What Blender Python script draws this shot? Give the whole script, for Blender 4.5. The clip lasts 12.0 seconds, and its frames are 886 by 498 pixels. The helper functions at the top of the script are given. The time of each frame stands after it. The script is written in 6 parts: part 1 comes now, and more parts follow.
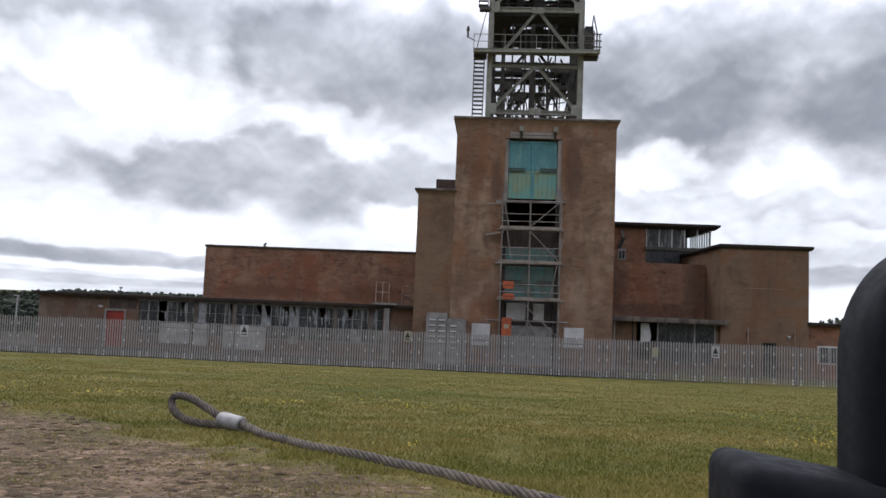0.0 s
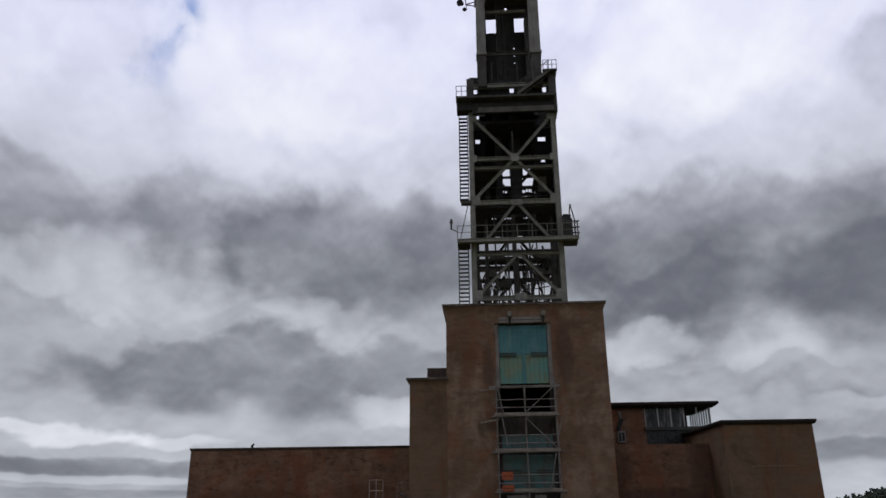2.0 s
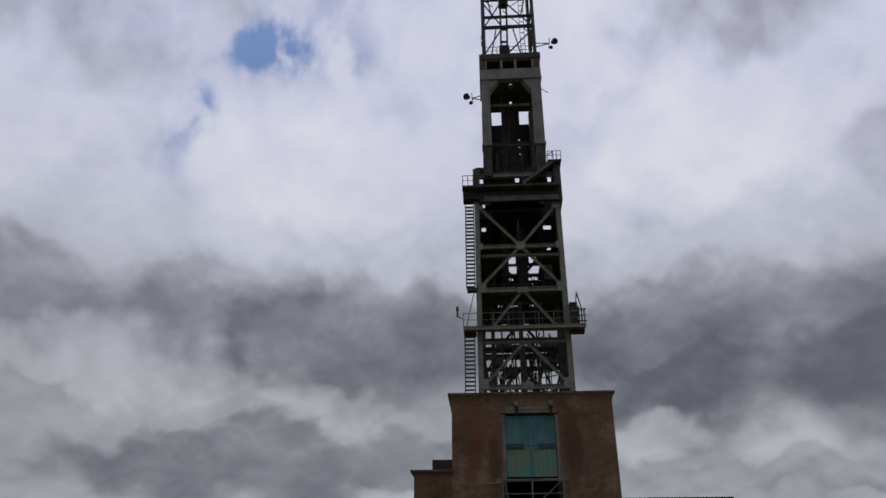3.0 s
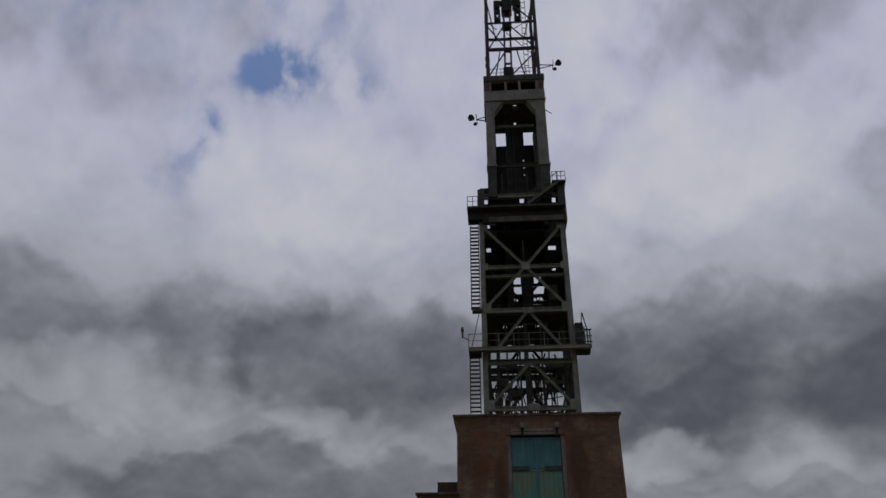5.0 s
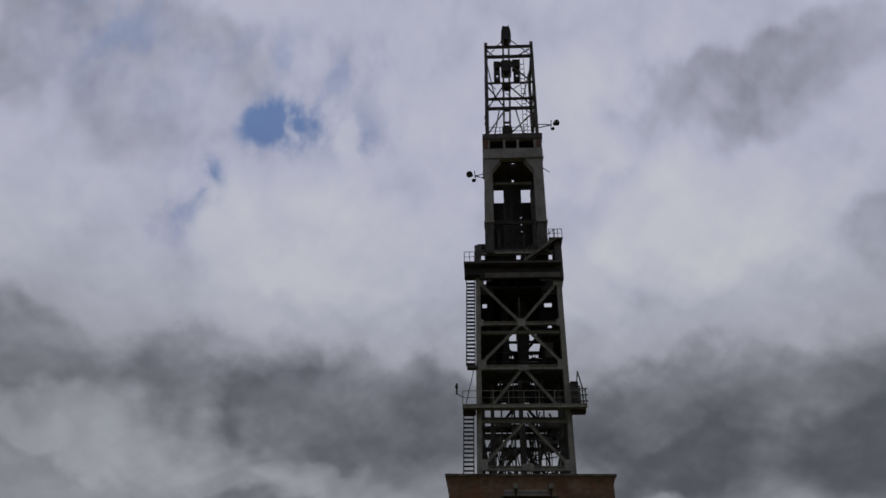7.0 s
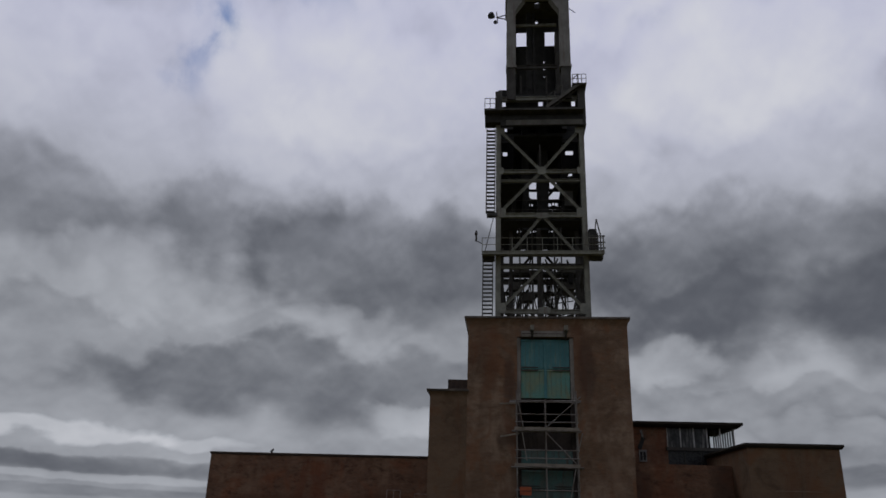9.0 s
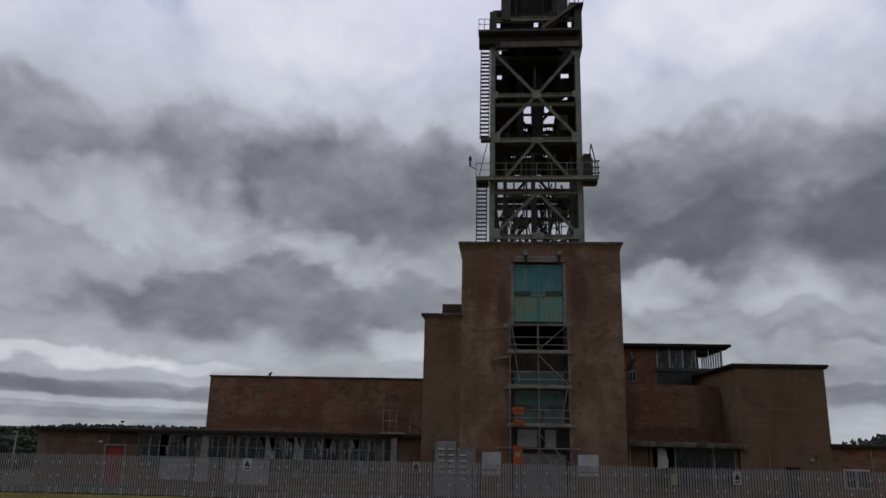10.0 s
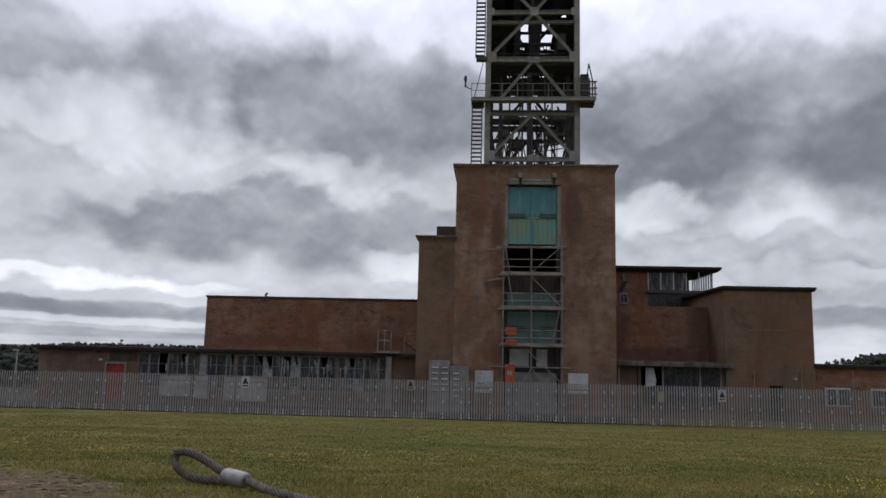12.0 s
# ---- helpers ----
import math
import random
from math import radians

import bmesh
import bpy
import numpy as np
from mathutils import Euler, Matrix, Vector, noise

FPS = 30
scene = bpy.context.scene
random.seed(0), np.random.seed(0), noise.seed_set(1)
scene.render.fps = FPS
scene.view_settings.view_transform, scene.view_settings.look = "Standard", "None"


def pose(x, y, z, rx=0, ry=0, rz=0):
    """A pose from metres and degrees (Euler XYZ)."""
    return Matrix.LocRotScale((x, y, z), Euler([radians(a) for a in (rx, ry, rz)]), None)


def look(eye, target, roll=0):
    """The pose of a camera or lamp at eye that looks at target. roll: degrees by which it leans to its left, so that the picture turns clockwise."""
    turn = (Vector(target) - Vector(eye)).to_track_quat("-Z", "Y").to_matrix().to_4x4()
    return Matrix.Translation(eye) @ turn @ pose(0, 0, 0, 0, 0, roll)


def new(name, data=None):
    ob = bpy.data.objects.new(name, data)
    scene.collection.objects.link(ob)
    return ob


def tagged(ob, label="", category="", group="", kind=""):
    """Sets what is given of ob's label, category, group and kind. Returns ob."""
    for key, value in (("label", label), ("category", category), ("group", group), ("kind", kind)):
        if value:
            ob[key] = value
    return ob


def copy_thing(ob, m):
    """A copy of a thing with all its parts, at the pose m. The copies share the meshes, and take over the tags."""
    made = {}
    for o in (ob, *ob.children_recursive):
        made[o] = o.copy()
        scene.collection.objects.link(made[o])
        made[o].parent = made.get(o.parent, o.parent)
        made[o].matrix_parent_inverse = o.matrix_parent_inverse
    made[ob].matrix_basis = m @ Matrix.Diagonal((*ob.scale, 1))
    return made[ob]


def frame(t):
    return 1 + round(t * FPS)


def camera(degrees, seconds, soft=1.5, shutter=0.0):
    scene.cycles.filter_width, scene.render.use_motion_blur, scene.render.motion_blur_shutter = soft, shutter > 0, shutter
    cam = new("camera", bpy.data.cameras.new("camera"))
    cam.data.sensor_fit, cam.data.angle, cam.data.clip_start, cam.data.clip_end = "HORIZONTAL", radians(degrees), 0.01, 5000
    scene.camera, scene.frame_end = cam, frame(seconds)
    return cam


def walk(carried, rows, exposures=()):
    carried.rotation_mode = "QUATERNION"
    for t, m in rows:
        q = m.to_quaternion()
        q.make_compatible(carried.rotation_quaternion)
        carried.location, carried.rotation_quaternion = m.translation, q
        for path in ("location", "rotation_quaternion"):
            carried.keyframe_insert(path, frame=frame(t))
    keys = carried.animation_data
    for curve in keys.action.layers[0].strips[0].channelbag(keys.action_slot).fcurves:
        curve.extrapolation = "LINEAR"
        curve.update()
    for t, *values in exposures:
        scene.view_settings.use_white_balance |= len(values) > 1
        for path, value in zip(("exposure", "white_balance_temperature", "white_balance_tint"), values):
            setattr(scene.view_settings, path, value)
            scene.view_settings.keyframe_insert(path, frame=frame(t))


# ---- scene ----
CAMERA_ROWS = [
    (0, 0.011, 4.1, 3.53, 4.38, -2.37),
    (0.2, 0.0, 4.104, 3.37, 5.60, -2.30),
    (0.5, -0.008, 4.109, 3.09, 8.45, -2.16),
    (1, -0.014, 4.114, 2.95, 12.43, -1.05),
    (1.5, -0.014, 4.114, 2.88, 15.36, -0.28),
    (2, -0.014, 4.114, 3.30, 19.13, 0.56),
    (2.5, -0.014, 4.114, 3.55, 22.97, 0.47),
    (3, -0.014, 4.114, 3.64, 26.00, 0.11),
    (3.2, -0.014, 4.114, 3.78, 27.05, 0.17),
    (3.6, -0.014, 4.114, 3.84, 28.83, 0.17),
    (4, -0.014, 4.114, 3.83, 29.81, 0.03),
    (4.4, -0.014, 4.114, 3.82, 29.79, -0.11),
    (4.8, -0.014, 4.114, 3.88, 28.57, -0.11),
    (5, -0.014, 4.114, 4.03, 27.62, 0.03),
    (5.5, -0.014, 4.114, 4.14, 27.64, 0.03),
    (6, -0.014, 4.114, 3.73, 30.40, -0.66),
    (6.5, -0.014, 4.114, 3.22, 32.35, -0.92),
    (6.7, -0.014, 4.114, 3.13, 32.45, -0.90),
    (7.1, -0.014, 4.114, 3.19, 31.57, -0.97),
    (7.5, -0.014, 4.114, 3.49, 29.30, -1.17),
    (7.9, -0.014, 4.114, 3.86, 26.46, -1.37),
    (8.3, -0.014, 4.114, 4.10, 23.86, -1.45),
    (8.5, -0.014, 4.114, 4.30, 22.75, -1.43),
    (9, -0.014, 4.114, 4.56, 19.99, -1.64),
    (9.5, -0.014, 4.114, 4.51, 16.99, -1.47),
    (10, -0.014, 4.114, 4.18, 14.16, -1.25),
    (10.5, -0.014, 4.114, 3.90, 11.08, -0.89),
    (11, -0.014, 4.114, 3.68, 8.66, -0.90),
    (11.5, -0.014, 4.114, 3.69, 8.31, -1.16),
    (12, -0.014, 4.114, 3.70, 8.05, -1.40),
]
cam = camera(62.72, 12.0, soft=1.6)
walk(cam, [(t, pose(x, 0.0, z, 90 + pitch, roll, yaw)) for t, x, z, yaw, pitch, roll in CAMERA_ROWS],
     exposures=[(0, 0.92), (0.5, 0.69), (1.0, 0.34), (1.5, 0.0), (2.0, -0.25), (2.5, -0.45), (3.2, -0.68), (5.0, -1.04), (6.5, -1.03),
                (8.5, -0.92), (9.5, -0.64), (10.0, -0.48), (10.5, -0.26), (11.0, 0.06), (12.0, 0.2)])

# ---- world and sun ----
world = bpy.data.worlds.new("overcast_sky")
scene.world = world
world.use_nodes = True
WN = world.node_tree


class Net:
    """Small helper to write node trees."""

    def __init__(self, tree):
        self.tree = tree

    def node(self, kind, **props):
        n = self.tree.nodes.new(kind)
        for k, v in props.items():
            setattr(n, k, v)
        return n

    def put(self, socket, value):
        if isinstance(value, bpy.types.NodeSocket):
            self.tree.links.new(value, socket)
        elif value is not None:
            socket.default_value = value

    def math(self, op, a, b=None, c=None, clamp=False):
        n = self.node("ShaderNodeMath", operation=op, use_clamp=clamp)
        for s, v in zip(n.inputs, (a, b, c)):
            self.put(s, v)
        return n.outputs[0]

    def ramp(self, v, a, b, lo=0.0, hi=1.0, smooth=True):
        n = self.node("ShaderNodeMapRange", interpolation_type="SMOOTHSTEP" if smooth else "LINEAR")
        for s, q in zip(n.inputs, (v, a, b, lo, hi)):
            self.put(s, q)
        return n.outputs[0]

    def noise(self, vec, scale, detail=4.0, rough=0.55, dist=0.0):
        n = self.node("ShaderNodeTexNoise")
        self.put(n.inputs["Vector"], vec)
        n.inputs["Scale"].default_value = scale
        n.inputs["Detail"].default_value = detail
        n.inputs["Roughness"].default_value = rough
        n.inputs["Distortion"].default_value = dist
        return n.outputs["Fac"]

    def mix(self, f, a, b, kind="MIX"):
        n = self.node("ShaderNodeMix", data_type="RGBA", blend_type=kind)
        self.put(n.inputs[0], f)
        for s, v in ((n.inputs[6], a), (n.inputs[7], b)):
            self.put(s, (*v, 1.0) if isinstance(v, tuple) and len(v) == 3 else v)
        return n.outputs[2]

    def xyz(self, x, y, z):
        n = self.node("ShaderNodeCombineXYZ")
        for s, v in zip(n.inputs, (x, y, z)):
            self.put(s, v)
        return n.outputs[0]

    def split(self, v):
        n = self.node("ShaderNodeSeparateXYZ")
        self.put(n.inputs[0], v)
        return n.outputs

    def bump(self, height, strength, distance):
        n = self.node("ShaderNodeBump")
        n.inputs["Strength"].default_value = strength
        n.inputs["Distance"].default_value = distance
        self.put(n.inputs["Height"], height)
        return n.outputs[0]


SUN_ELEVATION, SUN_ROTATION = radians(55), radians(-35)


def build_sky():
    n = Net(WN)
    WN.nodes.clear()
    out = n.node("ShaderNodeOutputWorld")
    back = n.node("ShaderNodeBackground")
    WN.links.new(back.outputs[0], out.inputs[0])
    sky = n.node("ShaderNodeTexSky", sky_type="NISHITA", sun_disc=False)
    sky.sun_elevation, sky.sun_rotation = SUN_ELEVATION, SUN_ROTATION
    coord = n.node("ShaderNodeTexCoord").outputs["Generated"]
    x, y, z = n.split(coord)
    el = n.math("MULTIPLY", n.math("ARCSINE", z), 57.2958)
    az = n.math("MULTIPLY", n.math("ARCTAN2", x, y), 57.2958)
    # billows in bearing and height: about round high up, flatter towards the horizon
    tall = n.math("MULTIPLY", n.math("POWER", n.math("ABSOLUTE", el), 0.75), 0.25)
    wide = n.math("MULTIPLY", az, 0.082)

    def layer(scale, detail, rough, up=0.0, seed=0.0):
        return n.noise(n.xyz(wide, n.math("ADD", tall, up), seed), scale, detail, rough, 0.12)

    big = layer(0.75, 2.0, 0.4, 0.0, 2.0)
    mid = layer(1.6, 4.0, 0.44, 0.0, 5.0)
    above = layer(1.6, 4.0, 0.44, 0.12, 5.0)
    fine = layer(3.8, 5.0, 0.46, 0.0, 9.0)
    fine_above = layer(3.8, 5.0, 0.46, 0.05, 9.0)

    # the edges of the large masses billow
    warp = n.node("ShaderNodeTexNoise")
    n.put(warp.inputs["Vector"], n.xyz(wide, tall, 21.0))
    for key, v in (("Scale", 2.0), ("Detail", 4.0), ("Roughness", 0.42), ("Distortion", 0.15)):
        warp.inputs[key].default_value = v
    wr, wg, _ = n.split(warp.outputs["Color"])
    az_w = n.math("ADD", az, n.math("MULTIPLY", n.math("SUBTRACT", wr, 0.5), 11.0))
    el_w = n.math("ADD", el, n.math("MULTIPLY", n.math("MULTIPLY", n.math("SUBTRACT", wg, 0.5), 0.75), n.math("MINIMUM", el, 12.0)))

    # and curl at a smaller size
    low = n.math("MULTIPLY", n.math("MINIMUM", el, 9.0), 0.30)
    el_w = n.math("ADD", el_w, n.math("MULTIPLY", n.math("SUBTRACT", fine, 0.5), low))
    az_w = n.math("ADD", az_w, n.math("MULTIPLY", n.math("SUBTRACT", fine_above, 0.5), 4.0))

    def mass(a0, e0, wa, we, s):
        """One large cloud mass, a0 and e0 its bearing and height in degrees: a firm billowing top, a soft underside."""
        u = n.math("DIVIDE", n.math("SUBTRACT", az_w, a0), wa)
        v = n.math("DIVIDE", n.math("SUBTRACT", el_w, e0), we)
        v = n.math("ADD", v, n.math("MULTIPLY", n.math("MAXIMUM", v, 0.0), 0.5 if s > 0 else 0.0))
        r = n.math("ADD", n.math("MULTIPLY", u, u), n.math("MULTIPLY", v, v))
        return n.ramp(r, 1.75, 0.4, 0.0, s)

    grey_masses = ((-9, 19.4, 12.5, 5.6, 0.35), (-37, 20.3, 11, 4.6, 0.30), (-21, 21.0, 6, 4.6, 0.24), (21, 18.0, 15, 6.8, 0.43), (31, 16.0, 9, 4.2, 0.20),
                   (15, 15.6, 6, 2.4, 0.16), (-17, 9.6, 13, 3.0, 0.36), (-31, 12.2, 9, 2.0, 0.10), (27, 42.0, 12, 4.4, 0.36), (22, 7.8, 9, 1.4, 0.12),
                   (-29, 2.6, 16, 0.75, 0.28), (-31, 0.8, 14, 0.35, 0.16), (25, 3.2, 12, 0.9, 0.20), (35, 28.0, 5, 3.5, 0.18), (27, 5.0, 10, 3.2, 0.20), (-31, 1.6, 16, 2.0, 0.12), (-35, 43, 14, 8, 0.36))
    white_masses = ((-33, 15.2, 7, 1.7, -0.14), (-24, 15.8, 6, 1.6, -0.08), (-13, 13.9, 5, 1.5, -0.17), (-7, 7.0, 4, 0.9, -0.28), (-32, 4.5, 7, 0.55, -0.46),
                    (-22, 4.4, 4, 0.4, -0.32), (-30, 1.6, 12, 0.25, -0.22), (12.5, 11.4, 3.2, 1.8, -0.34), (21, 10.2, 4, 1.3, -0.10), (26, 5.8, 7, 0.8, -0.16),
                    (-14, 31.5, 12, 4.5, -0.24), (21, 32.5, 10, 5.0, -0.28), (9, 29.0, 5, 4.0, -0.16), (5, 42, 10, 5, -0.24))
    total = None
    for m in grey_masses + white_masses:
        s = mass(*m)
        total = s if total is None else n.math("ADD", total, s)
    # unseen heavier cloud, added overhead and behind the camera to dim the walls
    total = n.math("ADD", total, n.math("ADD", n.ramp(y, 0.35, -0.35, 0.0, 0.30), n.ramp(el, 50.0, 75.0, 0.0, 0.25)))
    shade = n.math("ADD", n.math("MULTIPLY", n.math("SUBTRACT", big, 0.5), 0.5), n.math("MULTIPLY", n.math("SUBTRACT", mid, 0.5), 0.32))
    shade = n.math("ADD", shade, n.math("MULTIPLY", n.math("SUBTRACT", fine, 0.5), 0.15))
    # puffs: round heads parted by creases
    puffs = n.node("ShaderNodeTexVoronoi", feature="SMOOTH_F1")
    n.put(puffs.inputs["Vector"], n.xyz(n.math("ADD", wide, n.math("MULTIPLY", wr, 0.7)), n.math("ADD", tall, n.math("MULTIPLY", wg, 0.7)), 3.0))
    for key, v in (("Scale", 2.3), ("Detail", 2.0), ("Roughness", 0.5), ("Smoothness", 0.8)):
        puffs.inputs[key].default_value = v
    shade = n.math("ADD", shade, n.math("MULTIPLY", n.math("SUBTRACT", puffs.outputs["Distance"], 0.76), 0.24))
    # bright upper rims and grey undersides
    rim = n.math("ADD", n.math("MULTIPLY", n.math("SUBTRACT", above, mid), 0.65), n.math("MULTIPLY", n.math("SUBTRACT", fine_above, fine), 0.5))
    shade = n.math("ADD", n.math("ADD", n.math("ADD", shade, rim), total), n.ramp(el, 27.0, 19.0, -0.04, 0.30))
    dark = n.ramp(shade, -0.15, 1.05)
    lit = n.mix(n.ramp(el, 14.0, 38.0), (0.89, 0.93, 1.02), (1.13, 1.16, 1.46))
    cloud = n.mix(dark, lit, (0.200, 0.216, 0.260))
    glow = n.ramp(shade, 0.08, -0.75)
    cloud = n.mix(glow, cloud, (1.42, 1.44, 1.54))
    # gaps of blue
    def opening(a0, e0, wa, we, s):
        u = n.math("DIVIDE", n.math("SUBTRACT", az, a0), wa)
        v = n.math("DIVIDE", n.math("SUBTRACT", el, e0), we)
        r = n.math("ADD", n.math("MULTIPLY", u, u), n.math("MULTIPLY", v, v))
        return n.math("MULTIPLY", n.math("EXPONENT", n.math("MULTIPLY", r, -1.0)), s)

    gap = opening(-19.6, 40.6, 3.0, 2.0, 1.15)
    for o in ((-21, 41, 13, 5, 0.36), (-12.6, 40.0, 3.0, 2.0, 0.45), (-22.6, 39.4, 2.0, 1.6, 0.5), (-26.2, 35.0, 2.0, 2.4, 0.95), (-28.2, 31.0, 2.4, 3.0, 0.5), (-16, 46, 10, 3.0, 0.42), (-38, 43, 8, 6, 0.42), (13, 37, 3, 2, 0.35)):
        gap = n.math("ADD", gap, opening(*o))
    gap = n.math("MULTIPLY", gap, n.ramp(layer(3.0, 5.0, 0.5, 0.0, 14.0), 0.34, 0.64, 0.35, 1.3))
    gap = n.ramp(gap, 0.12, 1.25, 0.0, 0.82)
    blue = n.mix(1.0, sky.outputs[0], (0.027, 0.058, 0.112), "MULTIPLY")
    colour = n.mix(gap, cloud, blue)
    n.put(back.inputs["Color"], colour)
    back.inputs["Strength"].default_value = 0.78


build_sky()
sun = new("sun", bpy.data.lights.new("sun", "SUN"))
sun.data.energy, sun.data.angle, sun.data.color = 0.85, radians(25), (1.0, 0.96, 0.9)
# the sun stands high beyond the buildings, to the left, behind the cloud
sun.matrix_world = look((-57.4, 81.9, 142.8), (0, 0, 0))


# ---- materials ----
def surface(name, build, rough=0.8, metal=0.0, spec=0.4):
    m = bpy.data.materials.new(name)
    m.use_nodes = True
    b = m.node_tree.nodes["Principled BSDF"]
    b.inputs["Roughness"].default_value = rough
    b.inputs["Metallic"].default_value = metal
    b.inputs["Specular IOR Level"].default_value = spec
    n = Net(m.node_tree)
    build(n, b, n.node("ShaderNodeTexCoord").outputs["Object"])
    return m


def brick_material(name, base, alt, pale, pale_amount, seed, grime=0.3, damp=0.4, stains=()):
    def build(n, b, co):
        x, y, z = n.split(co)
        u = n.math("ADD", n.math("ADD", x, y), seed)
        wall = n.xyz(u, z, 0.0)
        br = n.node("ShaderNodeTexBrick")
        n.put(br.inputs["Vector"], wall)
        br.inputs["Color1"].default_value = (*base, 1)
        br.inputs["Color2"].default_value = (*alt, 1)
        br.inputs["Mortar"].default_value = (0.15, 0.115, 0.085, 1)
        br.inputs["Scale"].default_value = 1.0
        br.inputs["Brick Width"].default_value = 0.225
        br.inputs["Row Height"].default_value = 0.075
        br.inputs["Mortar Size"].default_value = 0.008
        # single courses, courses in bands, patches of lime bloom, rusty stains, runs of damp
        single = n.noise(n.xyz(n.math("MULTIPLY", u, 0.7), n.math("MULTIPLY", z, 7.0), seed), 1.0, 4.0, 0.65)
        course = n.noise(n.xyz(n.math("MULTIPLY", u, 0.25), n.math("MULTIPLY", z, 1.9), seed), 1.0, 5.0, 0.6)
        patch = n.noise(n.xyz(n.math("MULTIPLY", u, 0.9), z, seed), 0.42, 8.0, 0.7, 0.2)
        stain = n.noise(n.xyz(u, n.math("MULTIPLY", z, 0.8), seed + 40), 0.5, 6.0, 0.62, 0.7)
        runs = n.noise(n.xyz(n.math("MULTIPLY", u, 0.9), n.math("MULTIPLY", z, 0.12), seed), 1.0, 5.0, 0.6)
        c = n.mix(n.ramp(patch, 0.45, 0.66, 0.0, pale_amount), br.outputs[0], pale)
        c = n.mix(n.ramp(stain, 0.50, 0.64, 0.0, 0.65), c, tuple(v * k for v, k in zip(base, (1.05, 0.78, 0.62))))
        c = n.mix(n.ramp(stain, 0.45, 0.30, 0.0, 0.6), c, tuple(v * 0.42 for v in base))
        c = n.mix(n.ramp(course, 0.53, 0.66, 0.0, 0.12), c, pale)
        c = n.mix(n.ramp(course, 0.48, 0.36, 0.0, 0.12), c, tuple(v * 0.38 for v in base))
        c = n.mix(n.ramp(single, 0.55, 0.72, 0.0, 0.16), c, pale)
        c = n.mix(n.ramp(single, 0.45, 0.28, 0.0, 0.16), c, tuple(v * 0.4 for v in base))
        c = n.mix(n.ramp(runs, 0.52, 0.74, 0.0, damp), c, tuple(v * 0.42 for v in base))
        # soot and spalled faces
        spots = n.noise(n.xyz(n.math("MULTIPLY", u, 0.8), n.math("MULTIPLY", z, 1.5), seed + 9), 2.0, 7.0, 0.72, 0.15)
        c = n.mix(n.ramp(spots, 0.50, 0.68, 0.0, grime), c, tuple(v * 0.3 for v in base))
        c = n.mix(n.ramp(spots, 0.47, 0.32, 0.0, grime * 0.6), c, pale)
        # rust washed down from the ironwork, in broad uneven runs
        wash = n.noise(n.xyz(n.math("MULTIPLY", u, 0.42), n.math("MULTIPLY", z, 0.10), seed + 70), 1.0, 5.0, 0.6, 0.5)
        c = n.mix(n.ramp(wash, 0.53, 0.68, 0.0, 0.55), c, tuple(v * k for v, k in zip(base, (0.78, 0.52, 0.42))))
        c = n.mix(n.ramp(wash, 0.45, 0.32, 0.0, pale_amount * 0.5), c, pale)
        # old rust and soot stains, and plain dark patches: middle, half width, half height, tint
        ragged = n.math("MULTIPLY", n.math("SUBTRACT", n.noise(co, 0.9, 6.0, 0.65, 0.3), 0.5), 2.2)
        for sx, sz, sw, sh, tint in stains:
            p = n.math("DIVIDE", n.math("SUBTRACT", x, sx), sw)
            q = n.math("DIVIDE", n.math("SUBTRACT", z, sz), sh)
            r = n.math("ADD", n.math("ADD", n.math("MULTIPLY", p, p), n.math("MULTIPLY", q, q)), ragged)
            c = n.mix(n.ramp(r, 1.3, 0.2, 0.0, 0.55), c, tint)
        n.put(b.inputs["Base Color"], c)
        h = n.math("ADD", n.math("MULTIPLY", br.outputs["Fac"], -1.0), n.math("MULTIPLY", n.noise(co, 22.0), 0.6))
        n.put(b.inputs["Normal"], n.bump(h, 0.6, 0.012))
    return surface(name, build, 0.9)


def mottled(name, a, c2, scale, rough=0.75, metal=0.0, streak=0.0, streak_col=(0.1, 0.05, 0.03), bump=0.2, dist=0.01, spec=0.4):
    def build(n, b, co):
        col = n.mix(n.ramp(n.noise(co, scale, 5.0, 0.6), 0.35, 0.68), a, c2)
        col = n.mix(n.ramp(n.noise(co, scale * 7, 4.0, 0.6), 0.4, 0.75, 0.0, 0.35), col, tuple(v * 0.6 for v in a))
        if streak:
            x, y, z = n.split(co)
            s = n.noise(n.xyz(n.math("MULTIPLY", n.math("ADD", x, y), 3.2), n.math("MULTIPLY", z, 0.35), 1.7), 1.4, 5.0, 0.65)
            col = n.mix(n.ramp(s, 0.5, 0.7, 0.0, streak), col, streak_col)
        n.put(b.inputs["Base Color"], col)
        n.put(b.inputs["Roughness"], n.ramp(n.noise(co, scale * 3, 3.0), 0.3, 0.7, max(0.05, rough - 0.1), min(1.0, rough + 0.1)))
        n.put(b.inputs["Normal"], n.bump(n.noise(co, scale * 14, 4.0), bump, dist))
    return surface(name, build, rough, metal, spec)


